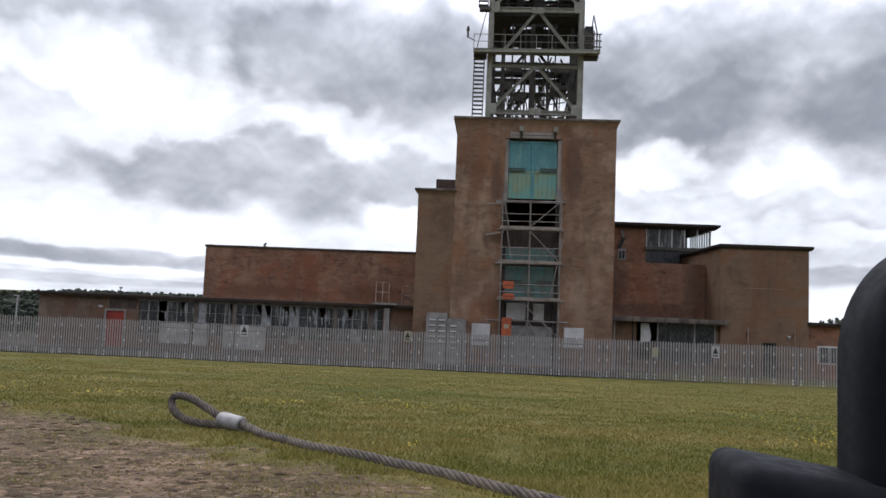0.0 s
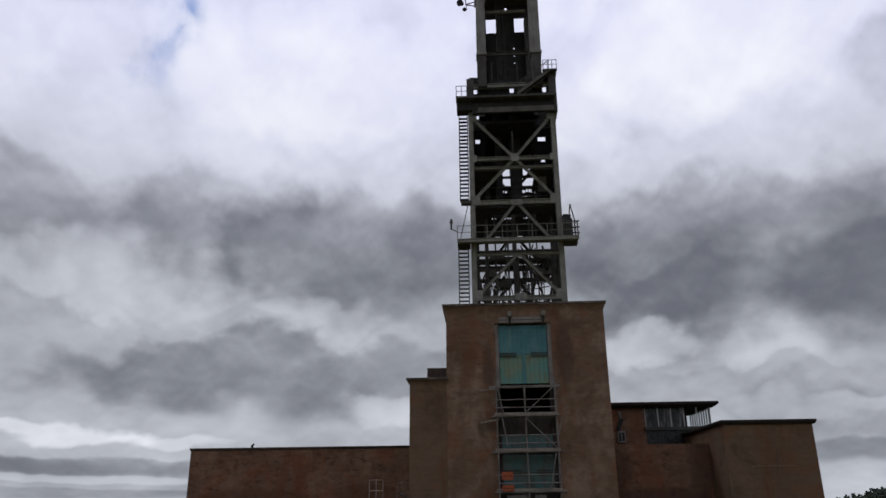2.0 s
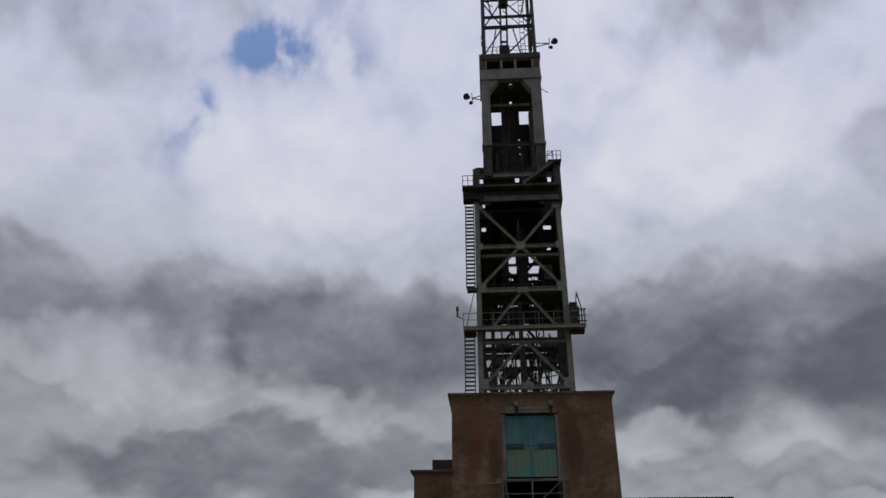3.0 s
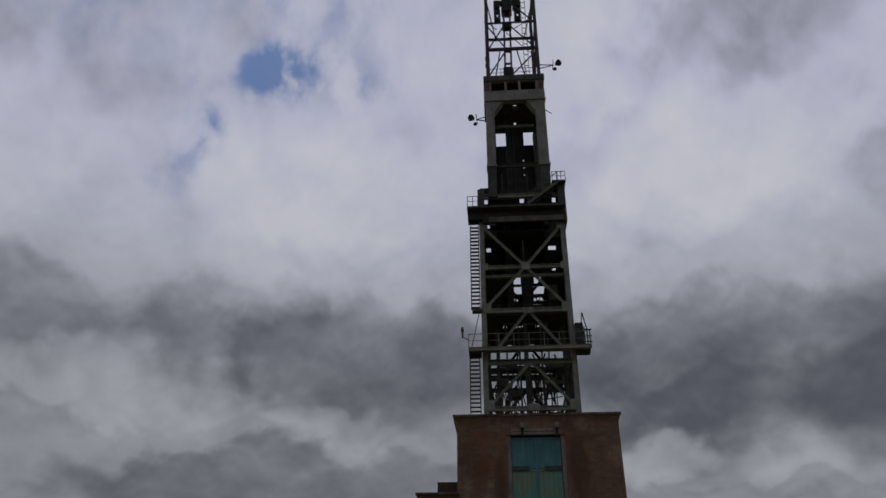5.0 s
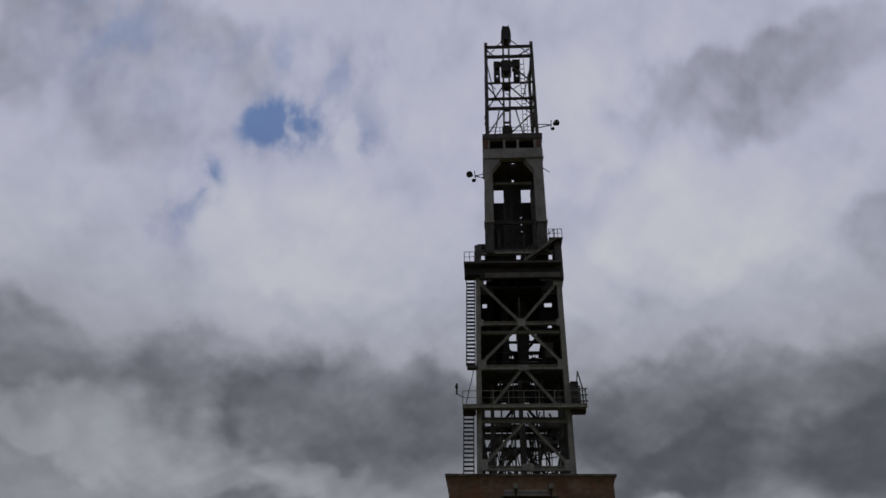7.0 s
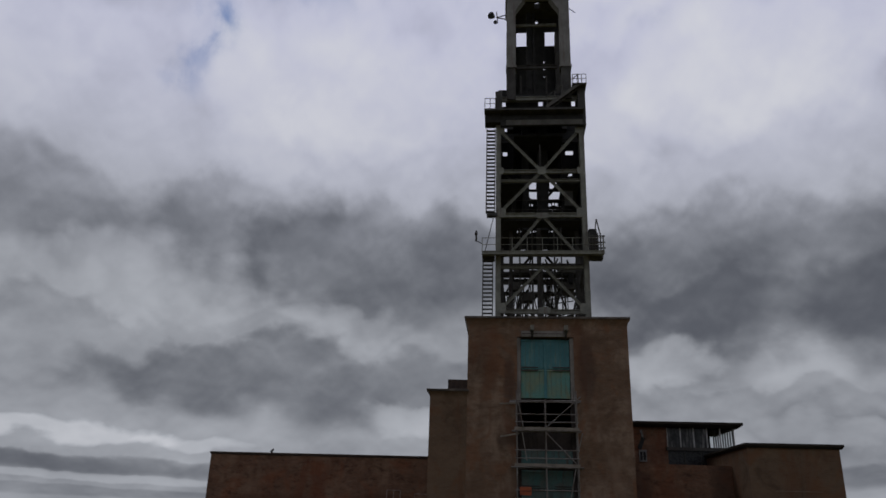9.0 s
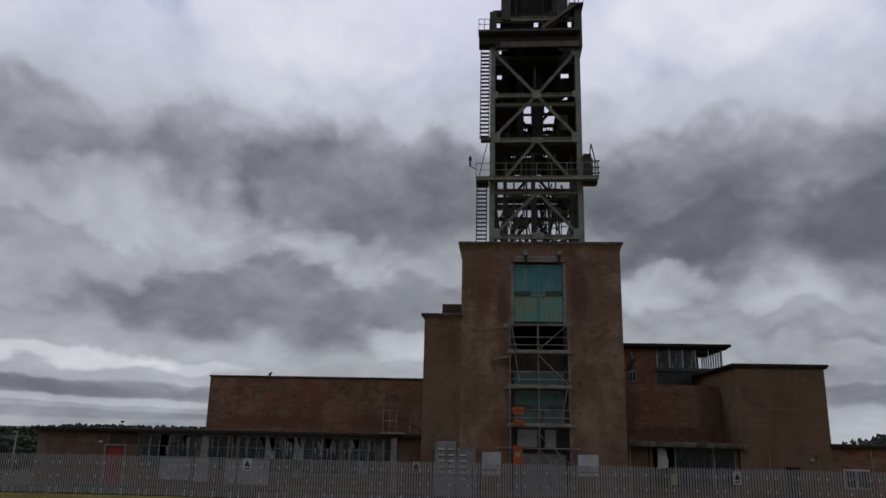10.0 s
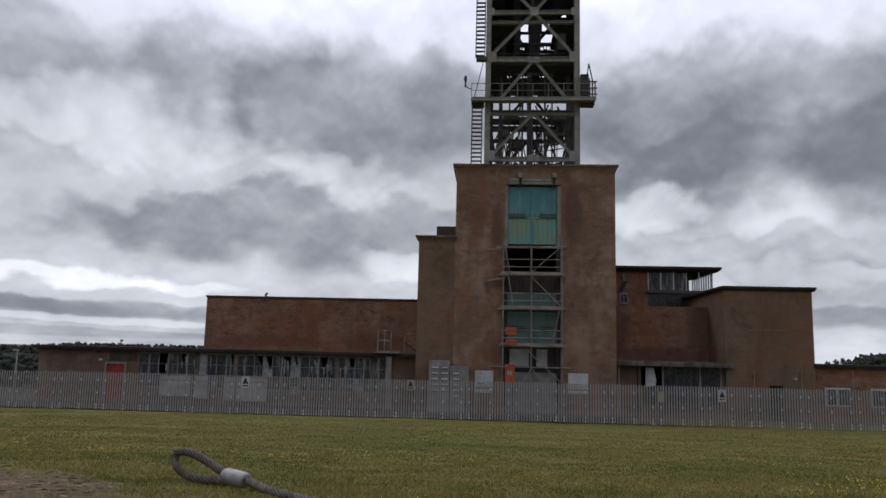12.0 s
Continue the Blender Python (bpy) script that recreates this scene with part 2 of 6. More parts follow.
# tints for rust, and for soot and other dark patches
RUST_STAIN, DARK_PATCH = (0.115, 0.048, 0.022), (0.060, 0.036, 0.026)
BRICK_TOWER = brick_material("weathered_brick_brown", (0.194, 0.113, 0.064), (0.152, 0.086, 0.048), (0.285, 0.195, 0.132), 0.9, 3.1, 0.4,
                             stains=((0.25, 4.6, 0.9, 1.5, RUST_STAIN), (0.2, 8.7, 0.8, 0.5, DARK_PATCH), (5.5, 13.6, 0.6, 2.6, DARK_PATCH), (-1.0, 13.2, 0.7, 1.4, RUST_STAIN), (0.3, 12.6, 0.45, 1.9, DARK_PATCH)))
# three dark patches low on the walls
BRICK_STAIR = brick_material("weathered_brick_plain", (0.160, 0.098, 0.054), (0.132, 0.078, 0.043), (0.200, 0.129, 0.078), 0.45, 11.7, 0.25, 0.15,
                             stains=((18.2, 0.6, 2.2, 0.9, DARK_PATCH), (12.6, 0.5, 2.6, 0.9, DARK_PATCH), (-3.9, 1.2, 0.7, 1.4, DARK_PATCH)))
BRICK_HALL = brick_material("weathered_brick_red", (0.208, 0.099, 0.053), (0.156, 0.072, 0.039), (0.275, 0.166, 0.102), 0.6, 27.3, 0.8,
                            stains=((9.0, 6.0, 1.3, 2.2, DARK_PATCH), (14.9, 6.0, 1.0, 2.6, DARK_PATCH), (12.0, 4.3, 3.5, 0.6, DARK_PATCH), (-9.0, 4.7, 3.0, 0.7, RUST_STAIN), (-17.5, 4.6, 4.0, 0.6, RUST_STAIN)))
BRICK_LOW = brick_material("sooty_brick", (0.134, 0.086, 0.058), (0.103, 0.062, 0.041), (0.200, 0.145, 0.108), 0.7, 51.9, 0.5)
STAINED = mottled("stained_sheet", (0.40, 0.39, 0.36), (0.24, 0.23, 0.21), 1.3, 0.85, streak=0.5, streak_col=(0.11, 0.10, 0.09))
TILE_COURSE = mottled("tan_tile_course", (0.24, 0.17, 0.115), (0.17, 0.115, 0.08), 3.0, 0.85)
COPING = mottled("sooty_concrete_coping", (0.085, 0.060, 0.046), (0.050, 0.037, 0.030), 1.6, 0.9, streak=0.4, streak_col=(0.03, 0.027, 0.025))
CONCRETE = mottled("weathered_concrete", (0.26, 0.24, 0.21), (0.17, 0.155, 0.135), 1.1, 0.9, streak=0.5, streak_col=(0.08, 0.07, 0.06))
CANOPY = mottled("stained_canopy_concrete", (0.15, 0.125, 0.10), (0.055, 0.045, 0.038), 1.4, 0.9, streak=0.8, streak_col=(0.04, 0.033, 0.028))
RUSTY = mottled("rusting_rail", (0.30, 0.22, 0.18), (0.18, 0.115, 0.085), 3.0, 0.8)
RUSTY_PLATE = mottled("rust_stained_plate", (0.15, 0.085, 0.06), (0.09, 0.055, 0.042), 1.2, 0.85)
FELT = mottled("roofing_felt", (0.045, 0.037, 0.030), (0.028, 0.024, 0.020), 0.7, 0.95, spec=0.08)
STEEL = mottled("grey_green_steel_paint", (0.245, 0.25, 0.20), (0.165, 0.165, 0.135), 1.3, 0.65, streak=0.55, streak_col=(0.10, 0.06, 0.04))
# darker copies of the steel paint; rear and inner members carry their shade here
STEEL_DARK = mottled("dark_steel_paint", (0.075, 0.073, 0.062), (0.045, 0.042, 0.037), 1.1, 0.8, streak=0.4, streak_col=(0.05, 0.03, 0.02))
STEEL_MID = mottled("mid_steel_paint", (0.125, 0.122, 0.10), (0.08, 0.076, 0.064), 1.1, 0.75, streak=0.4, streak_col=(0.07, 0.045, 0.03))
# near-black; ceilings and floors inside the headframe have their shade in this colour
SHEET_DARK = mottled("near_black_sheet", (0.034, 0.034, 0.030), (0.02, 0.02, 0.019), 0.8, 0.9)
PORTAL = mottled("pale_grey_steel_plate", (0.23, 0.225, 0.195), (0.155, 0.15, 0.125), 0.8, 0.6, streak=0.6, streak_col=(0.11, 0.075, 0.05))
GALV = mottled("galvanised_steel", (0.36, 0.346, 0.325), (0.26, 0.25, 0.235), 2.2, 0.65, metal=0.05, bump=0.1)
GALV_DARK = mottled("galvanised_rail", (0.13, 0.127, 0.127), (0.09, 0.088, 0.088), 2.0, 0.7, metal=0.0)
SCAFFOLD = mottled("scaffold_tube", (0.26, 0.245, 0.225), (0.14, 0.115, 0.095), 1.1, 0.55, metal=0.4, streak=0.5)
BOARD = mottled("grey_scaffold_board", (0.27, 0.235, 0.19), (0.18, 0.155, 0.125), 2.0, 0.9)
TEAL = mottled("faded_turquoise_paint", (0.078, 0.225, 0.235), (0.055, 0.165, 0.18), 0.9, 0.75, streak=0.6, streak_col=(0.16, 0.27, 0.22))
TEAL_WORN = mottled("rusting_turquoise_paint", (0.115, 0.275, 0.23), (0.19, 0.25, 0.16), 0.9, 0.75, streak=0.75, streak_col=(0.20, 0.16, 0.075))
TEAL_DIM = mottled("grimy_turquoise_paint", (0.075, 0.16, 0.15), (0.11, 0.13, 0.11), 1.1, 0.8, streak=0.7, streak_col=(0.09, 0.065, 0.045))
ORANGE = mottled("orange_plastic", (0.40, 0.088, 0.026), (0.27, 0.06, 0.022), 2.0, 0.55, bump=0.05)
RED = mottled("red_door_paint", (0.25, 0.030, 0.014), (0.18, 0.021, 0.012), 1.0, 0.6, bump=0.05)
WHITE = mottled("weathered_white_board", (0.50, 0.50, 0.48), (0.37, 0.365, 0.345), 1.2, 0.7, streak=0.35, streak_col=(0.28, 0.25, 0.21))
GREY_BOX = mottled("pale_grey_cabinet_paint", (0.24, 0.23, 0.21), (0.15, 0.142, 0.13), 1.6, 0.65, streak=0.6, streak_col=(0.13, 0.115, 0.10))
BLACK = mottled("black_print", (0.03, 0.03, 0.03), (0.02, 0.02, 0.02), 4.0, 0.6)
YELLOW_SIGN = mottled("faded_yellow_sign", (0.30, 0.28, 0.20), (0.25, 0.235, 0.17), 3.0, 0.6)
# inner walls and floors; the rooms' lack of light is in this colour
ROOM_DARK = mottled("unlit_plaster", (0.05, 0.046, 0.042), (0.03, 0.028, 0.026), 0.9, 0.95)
GLASS_DIRTY = mottled("grimy_glass", (0.055, 0.058, 0.056), (0.022, 0.024, 0.024), 2.6, 0.3, streak=0.8, streak_col=(0.25, 0.25, 0.235), bump=0.05, spec=0.25)
GLASS_DARK = mottled("dark_glass", (0.022, 0.024, 0.026), (0.034, 0.036, 0.036), 2.2, 0.28, streak=0.4, streak_col=(0.11, 0.11, 0.10), bump=0.03, spec=0.3)
GLASS_PALE = mottled("whitewashed_glass", (0.30, 0.31, 0.30), (0.14, 0.15, 0.15), 3.2, 0.5, streak=0.8, streak_col=(0.06, 0.06, 0.06), bump=0.05)
BOARD_DULL = mottled("dull_stained_board", (0.34, 0.33, 0.31), (0.24, 0.23, 0.21), 1.2, 0.8, streak=0.4, streak_col=(0.17, 0.15, 0.125))
# brick of the tower recess, with the recess's shade put into its colour
RECESS_BRICK = mottled("shaded_recess_brick", (0.060, 0.046, 0.038), (0.034, 0.028, 0.025), 1.4, 0.95, streak=0.5, streak_col=(0.024, 0.02, 0.018))
FRAME_PALE = mottled("flaking_window_paint", (0.25, 0.245, 0.23), (0.14, 0.135, 0.125), 4.0, 0.75)


def clear_pane(n, b, co):
    b.inputs["Base Color"].default_value = (0.82, 0.86, 0.86, 1)
    b.inputs["Transmission Weight"].default_value = 1.0
    b.inputs["IOR"].default_value = 1.1
    n.put(b.inputs["Roughness"], n.ramp(n.noise(co, 3.0), 0.3, 0.8, 0.0, 0.12))


GLASS_CLEAR = surface("thin_window_glass", clear_pane, 0.02)


# ---- mesh helpers ----
def thing(name, at, label, category, group="", kind=""):
    ob = new(name)
    ob.location = at
    ob.empty_display_size = 0.3
    return tagged(ob, label, category, group, kind)


def link_mesh(name, bm, material):
    me = bpy.data.meshes.new(name)
    bm.normal_update()
    bm.to_mesh(me)
    bm.free()
    me.materials.append(material)
    return me


def part(name, bm, material, parent, label=""):
    ob = new(name, bm if isinstance(bm, bpy.types.Mesh) else link_mesh(name, bm, material))
    ob.parent = parent
    if parent.type == "EMPTY":
        ob.matrix_parent_inverse = Matrix.Translation(parent.location).inverted()
    return tagged(ob, label) if label else ob


def solo(name, bm, material, label, category, group="", kind=""):
    return tagged(new(name, link_mesh(name, bm, material)), label, category, group, kind)


def bx(x0, x1, y0, y1, z0, z1, bm=None, bevel=0.0):
    """A box from its six limits, its edges eased by bevel."""
    own = bmesh.new() if bm is None or bevel else bm
    v = [own.verts.new((x, y, z)) for z in (z0, z1) for x, y in ((x0, y0), (x1, y0), (x1, y1), (x0, y1))]
    for f in ((3, 2, 1, 0), (4, 5, 6, 7), (0, 1, 5, 4), (1, 2, 6, 5), (2, 3, 7, 6), (3, 0, 4, 7)):
        own.faces.new([v[i] for i in f])
    if bevel:
        bmesh.ops.bevel(own, geom=own.edges[:], offset=bevel, segments=2, affect="EDGES", profile=0.6)
    return own


def beam(a, b, w, h, bm=None):
    """A straight member of w by h from a to b."""
    bm = bm or bmesh.new()
    a, b = Vector(a), Vector(b)
    d = (b - a).normalized()
    side = d.cross(Vector((0, 1, 0)))
    if side.length < 0.2:
        side = d.cross(Vector((0, 0, 1)))
    side.normalize()
    up = d.cross(side)
    v = [bm.verts.new(p + side * (w / 2 * i) + up * (h / 2 * j)) for p in (a, b) for i, j in ((-1, -1), (1, -1), (1, 1), (-1, 1))]
    for f in ((3, 2, 1, 0), (4, 5, 6, 7), (0, 1, 5, 4), (1, 2, 6, 5), (2, 3, 7, 6), (3, 0, 4, 7)):
        bm.faces.new([v[i] for i in f])
    return bm


def ibeam(a, b, w, h, bm=None):
    """A rolled joist: two flanges, of w, and a web, h deep over all, seen edge on from y."""
    bm = bm or bmesh.new()
    a, b = Vector(a), Vector(b)
    d = (b - a).normalized()
    side = d.cross(Vector((0, 1, 0))).normalized()
    t = h * 0.13
    for s in (-1, 1):
        beam(a + side * s * (h - t) / 2, b + side * s * (h - t) / 2, t, w, bm)
    beam(a, b, h - 2 * t, w * 0.22, bm)
    return bm


def tube(a, b, r, n=8, bm=None):
    bm = bm or bmesh.new()
    a, b = Vector(a), Vector(b)
    d = (b - a).normalized()
    s = d.orthogonal().normalized()
    u = d.cross(s)
    rings = [[bm.verts.new(p + (s * math.cos(k * math.tau / n) + u * math.sin(k * math.tau / n)) * r) for k in range(n)] for p in (a, b)]
    for k in range(n):
        bm.faces.new((rings[0][k], rings[0][(k + 1) % n], rings[1][(k + 1) % n], rings[1][k]))
    bm.faces.new(rings[0][::-1])
    bm.faces.new(rings[1])
    return bm


def sheet(x0, x1, z0, z1, holes, y, thick, bm=None):
    """An upright sheet in x and z, in one piece, with rectangular holes through it."""
    bm = bm or bmesh.new()
    xs = sorted({x0, x1, *(v for h in holes for v in h[:2] if x0 < v < x1)})
    zs = sorted({z0, z1, *(v for h in holes for v in h[2:] if z0 < v < z1)})
    made = {}

    def at(i, j, k):
        if (i, j, k) not in made:
            made[i, j, k] = bm.verts.new((xs[i], y + thick * k, zs[j]))
        return made[i, j, k]

    def solid(i, j):
        if not (0 <= i < len(xs) - 1 and 0 <= j < len(zs) - 1):
            return False
        cx, cz = (xs[i] + xs[i + 1]) / 2, (zs[j] + zs[j + 1]) / 2
        return not any(h[0] < cx < h[1] and h[2] < cz < h[3] for h in holes)

    for i in range(len(xs) - 1):
        for j in range(len(zs) - 1):
            if solid(i, j):
                bm.faces.new((at(i, j, 0), at(i + 1, j, 0), at(i + 1, j + 1, 0), at(i, j + 1, 0)))
                bm.faces.new((at(i, j + 1, 1), at(i + 1, j + 1, 1), at(i + 1, j, 1), at(i, j, 1)))
                for di, dj, a, b in ((-1, 0, (i, j + 1), (i, j)), (1, 0, (i + 1, j), (i + 1, j + 1)), (0, -1, (i, j), (i + 1, j)), (0, 1, (i + 1, j + 1), (i, j + 1))):
                    if not solid(i + di, j + dj):
                        bm.faces.new((at(*a, 1), at(*b, 1), at(*b, 0), at(*a, 0)))
    return bm


# ---- ground ----
def ground_height(x, y):
    """The field falls from the camera to the fence; the yard behind is level, and the land beyond drops away."""
    if y < -14:
        base = 4.78 + 0.9 * (1 - math.exp((y + 14) / 18))
    elif y < 44:
        base = 0.12 + 0.0803 * (44 - y)
    elif y < 75:
        base = 0.12
    else:
        base = 0.12 - 12 * (1 - math.exp(-(y - 75) / 110))
    across = 0.0035 * max(-40, min(40, x)) * min(1.0, max(0.0, (y - 8) / 36))
    rough = 0.0
    if y < 60:
        rough = 0.028 * noise.noise((x * 0.55, y * 0.55, 0.3)) + 0.012 * noise.noise((x * 2.3, y * 2.3, 4.1))
        rough *= 1.0 if abs(x) < 60 else 0.0
    return base + across + rough


def bare(x, y):
    """How far inside the worn patch of soil a place lies, in metres."""
    d = -0.613 * (x + 0.62) - 0.79 * (y - 3.05)
    return d + 0.42 * noise.noise((x * 1.3, y * 1.3, 7.0)) + 0.22 * noise.noise((x * 4.0, y * 4.0, 2.0)) - 0.05


def grass_ground(n, b, co):
    x, y, z = n.split(co)
    d = n.math("SUBTRACT", n.math("MULTIPLY", n.math("ADD", x, 0.62), -0.613), n.math("MULTIPLY", n.math("SUBTRACT", y, 3.05), 0.79))
    d = n.math("ADD", d, n.math("MULTIPLY", n.math("SUBTRACT", n.noise(co, 1.4, 6.0, 0.65), 0.5), 1.9))
    soil = n.ramp(d, -0.10, 0.45)
    # beyond eight metres the sheet is turf only
    soil = n.math("MULTIPLY", soil, n.ramp(y, 9.0, 6.0))
    wide = n.noise(n.xyz(n.math("MULTIPLY", x, 0.35), y, 0.0), 0.55, 5.0, 0.6, 0.4)
    turf = n.mix(n.ramp(wide, 0.40, 0.60), (0.086, 0.086, 0.018), (0.160, 0.128, 0.040))
    turf = n.mix(n.ramp(n.noise(co, 5.5, 6.0, 0.7), 0.42, 0.7), turf, (0.085, 0.090, 0.020))
    turf = n.mix(n.ramp(n.noise(n.xyz(n.math("MULTIPLY", x, 0.4), y, 3.0), 2.1, 4.0, 0.6), 0.55, 0.74, 0.0, 0.65), turf, (0.202, 0.162, 0.077))
    turf = n.mix(n.ramp(n.noise(co, 46.0, 3.0, 0.6), 0.5, 0.75, 0.0, 0.35), turf, (0.061, 0.069, 0.014))
    clods = n.ramp(n.noise(co, 6.0, 7.0, 0.72, 0.4), 0.40, 0.72)
    earth = n.mix(n.ramp(n.noise(co, 3.4, 6.0, 0.7), 0.38, 0.64), (0.155, 0.105, 0.067), (0.300, 0.212, 0.142))
    earth = n.mix(n.ramp(n.noise(co, 9.0, 6.0, 0.65), 0.38, 0.7, 0.0, 0.8), earth, (0.068, 0.046, 0.029))
    earth = n.mix(n.math("MULTIPLY", clods, 0.5), earth, (0.064, 0.045, 0.027))
    # trodden dead grass over most of the soil, bare pale earth between
    thatch = n.ramp(n.noise(n.xyz(x, n.math("MULTIPLY", y, 1.5), 11.0), 2.1, 7.0, 0.68, 0.3), 0.44, 0.53)
    straw = n.mix(n.ramp(n.noise(co, 17.0, 5.0, 0.7), 0.38, 0.62), (0.040, 0.031, 0.016), (0.130, 0.098, 0.052))
    earth = n.mix(n.math("MULTIPLY", thatch, 0.85), earth, straw)
    n.put(b.inputs["Base Color"], n.mix(soil, turf, earth))
    h = n.math("ADD", n.noise(co, 30.0, 5.0, 0.7), n.math("MULTIPLY", n.noise(co, 8.0, 4.0, 0.6), 1.6))
    h = n.math("ADD", h, n.math("MULTIPLY", clods, 0.8))
    n.put(b.inputs["Normal"], n.bump(h, 0.7, 0.03))


GRASS_GROUND = surface("mown_grass_and_soil", grass_ground, 0.95, spec=0.15)


def build_ground():
    def steps(edges):
        out = []
        for a, b, s in edges:
            k = max(1, round((b - a) / s))
            out += [a + (b - a) * i / k for i in range(k)]
        return out + [edges[-1][1]]
    ys = steps([(-400, -40, 60), (-40, -4, 4), (-4, 1.5, 0.5), (1.5, 8, 0.09), (8, 18, 0.3), (18, 44, 0.9), (44, 80, 4), (80, 400, 20), (400, 4000, 600)])
    xs = steps([(-4000, -400, 600), (-400, -60, 40), (-60, -14, 2.5), (-14, -5, 0.45), (-5, 5, 0.1), (5, 14, 0.45), (14, 60, 2.5), (60, 400, 40), (400, 4000, 600)])
    verts = [(x, y, ground_height(x, y)) for y in ys for x in xs]
    w = len(xs)
    faces = [(j * w + i, j * w + i + 1, (j + 1) * w + i + 1, (j + 1) * w + i) for j in range(len(ys) - 1) for i in range(w - 1)]
    me = bpy.data.meshes.new("ground")
    me.from_pydata(verts, [], faces)
    me.materials.append(GRASS_GROUND)
    for p in me.polygons:
        p.use_smooth = True
    tagged(new("ground", me), "sloping field of short mown grass with a worn patch of bare soil", "ground", kind="structure")


build_ground()


# ---- buildings: each block hollow behind its front wall ----
def block(ob, x0, x1, y0, y1, z1, material, openings=(), thick=0.35, z0=0.0):
    """Four walls of a block; openings (x0, x1, z0, z1) go through the front one."""
    part("front_wall", sheet(x0, x1, z0, z1, openings, y0, thick), material, ob)
    part("back_wall", bx(x0, x1, y1 - thick, y1, z0, z1), material, ob)
    part("side_wall", bx(x0, x0 + thick, y0 + thick, y1 - thick, z0, z1), material, ob)
    part("side_wall", bx(x1 - thick, x1, y0 + thick, y1 - thick, z0, z1), material, ob)
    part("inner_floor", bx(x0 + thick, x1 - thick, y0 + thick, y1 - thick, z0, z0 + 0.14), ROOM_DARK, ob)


def coping(ob, x0, x1, y0, y1, z0, z1, material=None, splay=0.12):
    """A roof slab with an overhanging edge, splayed below."""
    bm = bmesh.new()
    lo = [bm.verts.new(p) for p in ((x0 + splay, y0 + splay, z0), (x1 - splay, y0 + splay, z0), (x1 - splay, y1 - splay, z0), (x0 + splay, y1 - splay, z0))]
    mz = z0 + (z1 - z0) * 0.55
    mi = [bm.verts.new(p) for p in ((x0, y0, mz), (x1, y0, mz), (x1, y1, mz), (x0, y1, mz))]
    hi = [bm.verts.new(p) for p in ((x0 + 0.01, y0 + 0.01, z1), (x1 - 0.01, y0 + 0.01, z1), (x1 - 0.01, y1 - 0.01, z1), (x0 + 0.01, y1 - 0.01, z1))]
    bm.faces.new(lo[::-1])
    bm.faces.new(hi)
    for a, b in ((lo, mi), (mi, hi)):
        for k in range(4):
            bm.faces.new((a[k], a[(k + 1) % 4], b[(k + 1) % 4], b[k]))
    return part("roof_slab", bm, material or COPING, ob, "sooty concrete roof edge")


TOWER_F = 49.0


def flare(x0, x1, y0, y1, z0, z1, out):
    """The top courses of a wall, corbelled outwards in a shallow curve."""
    bm = bmesh.new()
    rows = []
    for k in range(6):
        u = k / 5
        o = out * u ** 1.8
        z = z0 + (z1 - z0) * u
        rows.append([bm.verts.new(p) for p in ((x0 - o, y0 - o, z), (x1 + o, y0 - o, z), (x1 + o, y1 + o, z), (x0 - o, y1 + o, z))])
    for a, b in zip(rows, rows[1:]):
        for k in range(4):
            bm.faces.new((a[k], a[(k + 1) % 4], b[(k + 1) % 4], b[k]))
    bm.faces.new(rows[0][::-1])
    bm.faces.new(rows[-1])
    return bm


tower = thing("winding_tower", (2.9, 55, 0), "tall weathered brown brick tower block carrying the headframe", "building")
# the tall recess in the front holds the doors and the open bay
block(tower, -2.52, 8.27, TOWER_F, 62.0, 16.3, BRICK_TOWER, [(0.82, 4.62, 0.3, 15.6)], 0.45)
part("flared_brick_course", flare(-2.52, 8.27, TOWER_F, 62.0, 16.3, 16.84, 0.2), BRICK_TOWER, tower)
part("roof_cap", bx(-2.78, 8.48, 48.74, 62.26, 16.84, 17.0, bevel=0.03), CANOPY, tower, "thin sooty stone cap")
part("parapet_patch", bx(1.1, 4.12, 48.94, 48.998, 15.62, 16.02), CONCRETE, tower, "pale concrete lintel")
part("lintel_joint", bx(1.2, 4.0, 48.925, 48.938, 15.80, 15.84), COPING, tower)
part("recess_back", sheet(0.82, 4.62, 0.3, 15.6, [(1.07, 4.35, 9.6, 11.3)], 49.5, 0.2), RECESS_BRICK, tower)
for zz in (9.42, 7.0, 4.5):
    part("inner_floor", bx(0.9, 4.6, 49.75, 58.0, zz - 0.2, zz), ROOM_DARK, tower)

stair = thing("stair_block", (-3.8, 53, 0), "brown brick stair block built against the tower", "building")
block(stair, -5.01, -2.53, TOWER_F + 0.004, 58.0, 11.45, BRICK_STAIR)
part("flared_brick_course", flare(-5.01, -2.535, TOWER_F + 0.004, 58.0, 11.45, 11.82, 0.14), BRICK_STAIR, stair)
part("roof_cap", bx(-5.24, -2.40, 48.78, 58.2, 11.82, 11.97, bevel=0.03), CANOPY, stair, "thin sooty stone cap")
part("tank_housing", bx(-4.05, -2.6, 52.0, 55.0, 11.97, 13.15), COPING, stair, "dark rooftop tank housing")

hall = thing("brick_hall", (-13.7, 62, 0), "long windowless red-brown brick hall", "building")
block(hall, -22.38, -5.02, 56.0, 70.0, 7.9, BRICK_HALL)
coping(hall, -22.45, -5.015, 55.9, 70.1, 7.9, 8.08, splay=0.05)

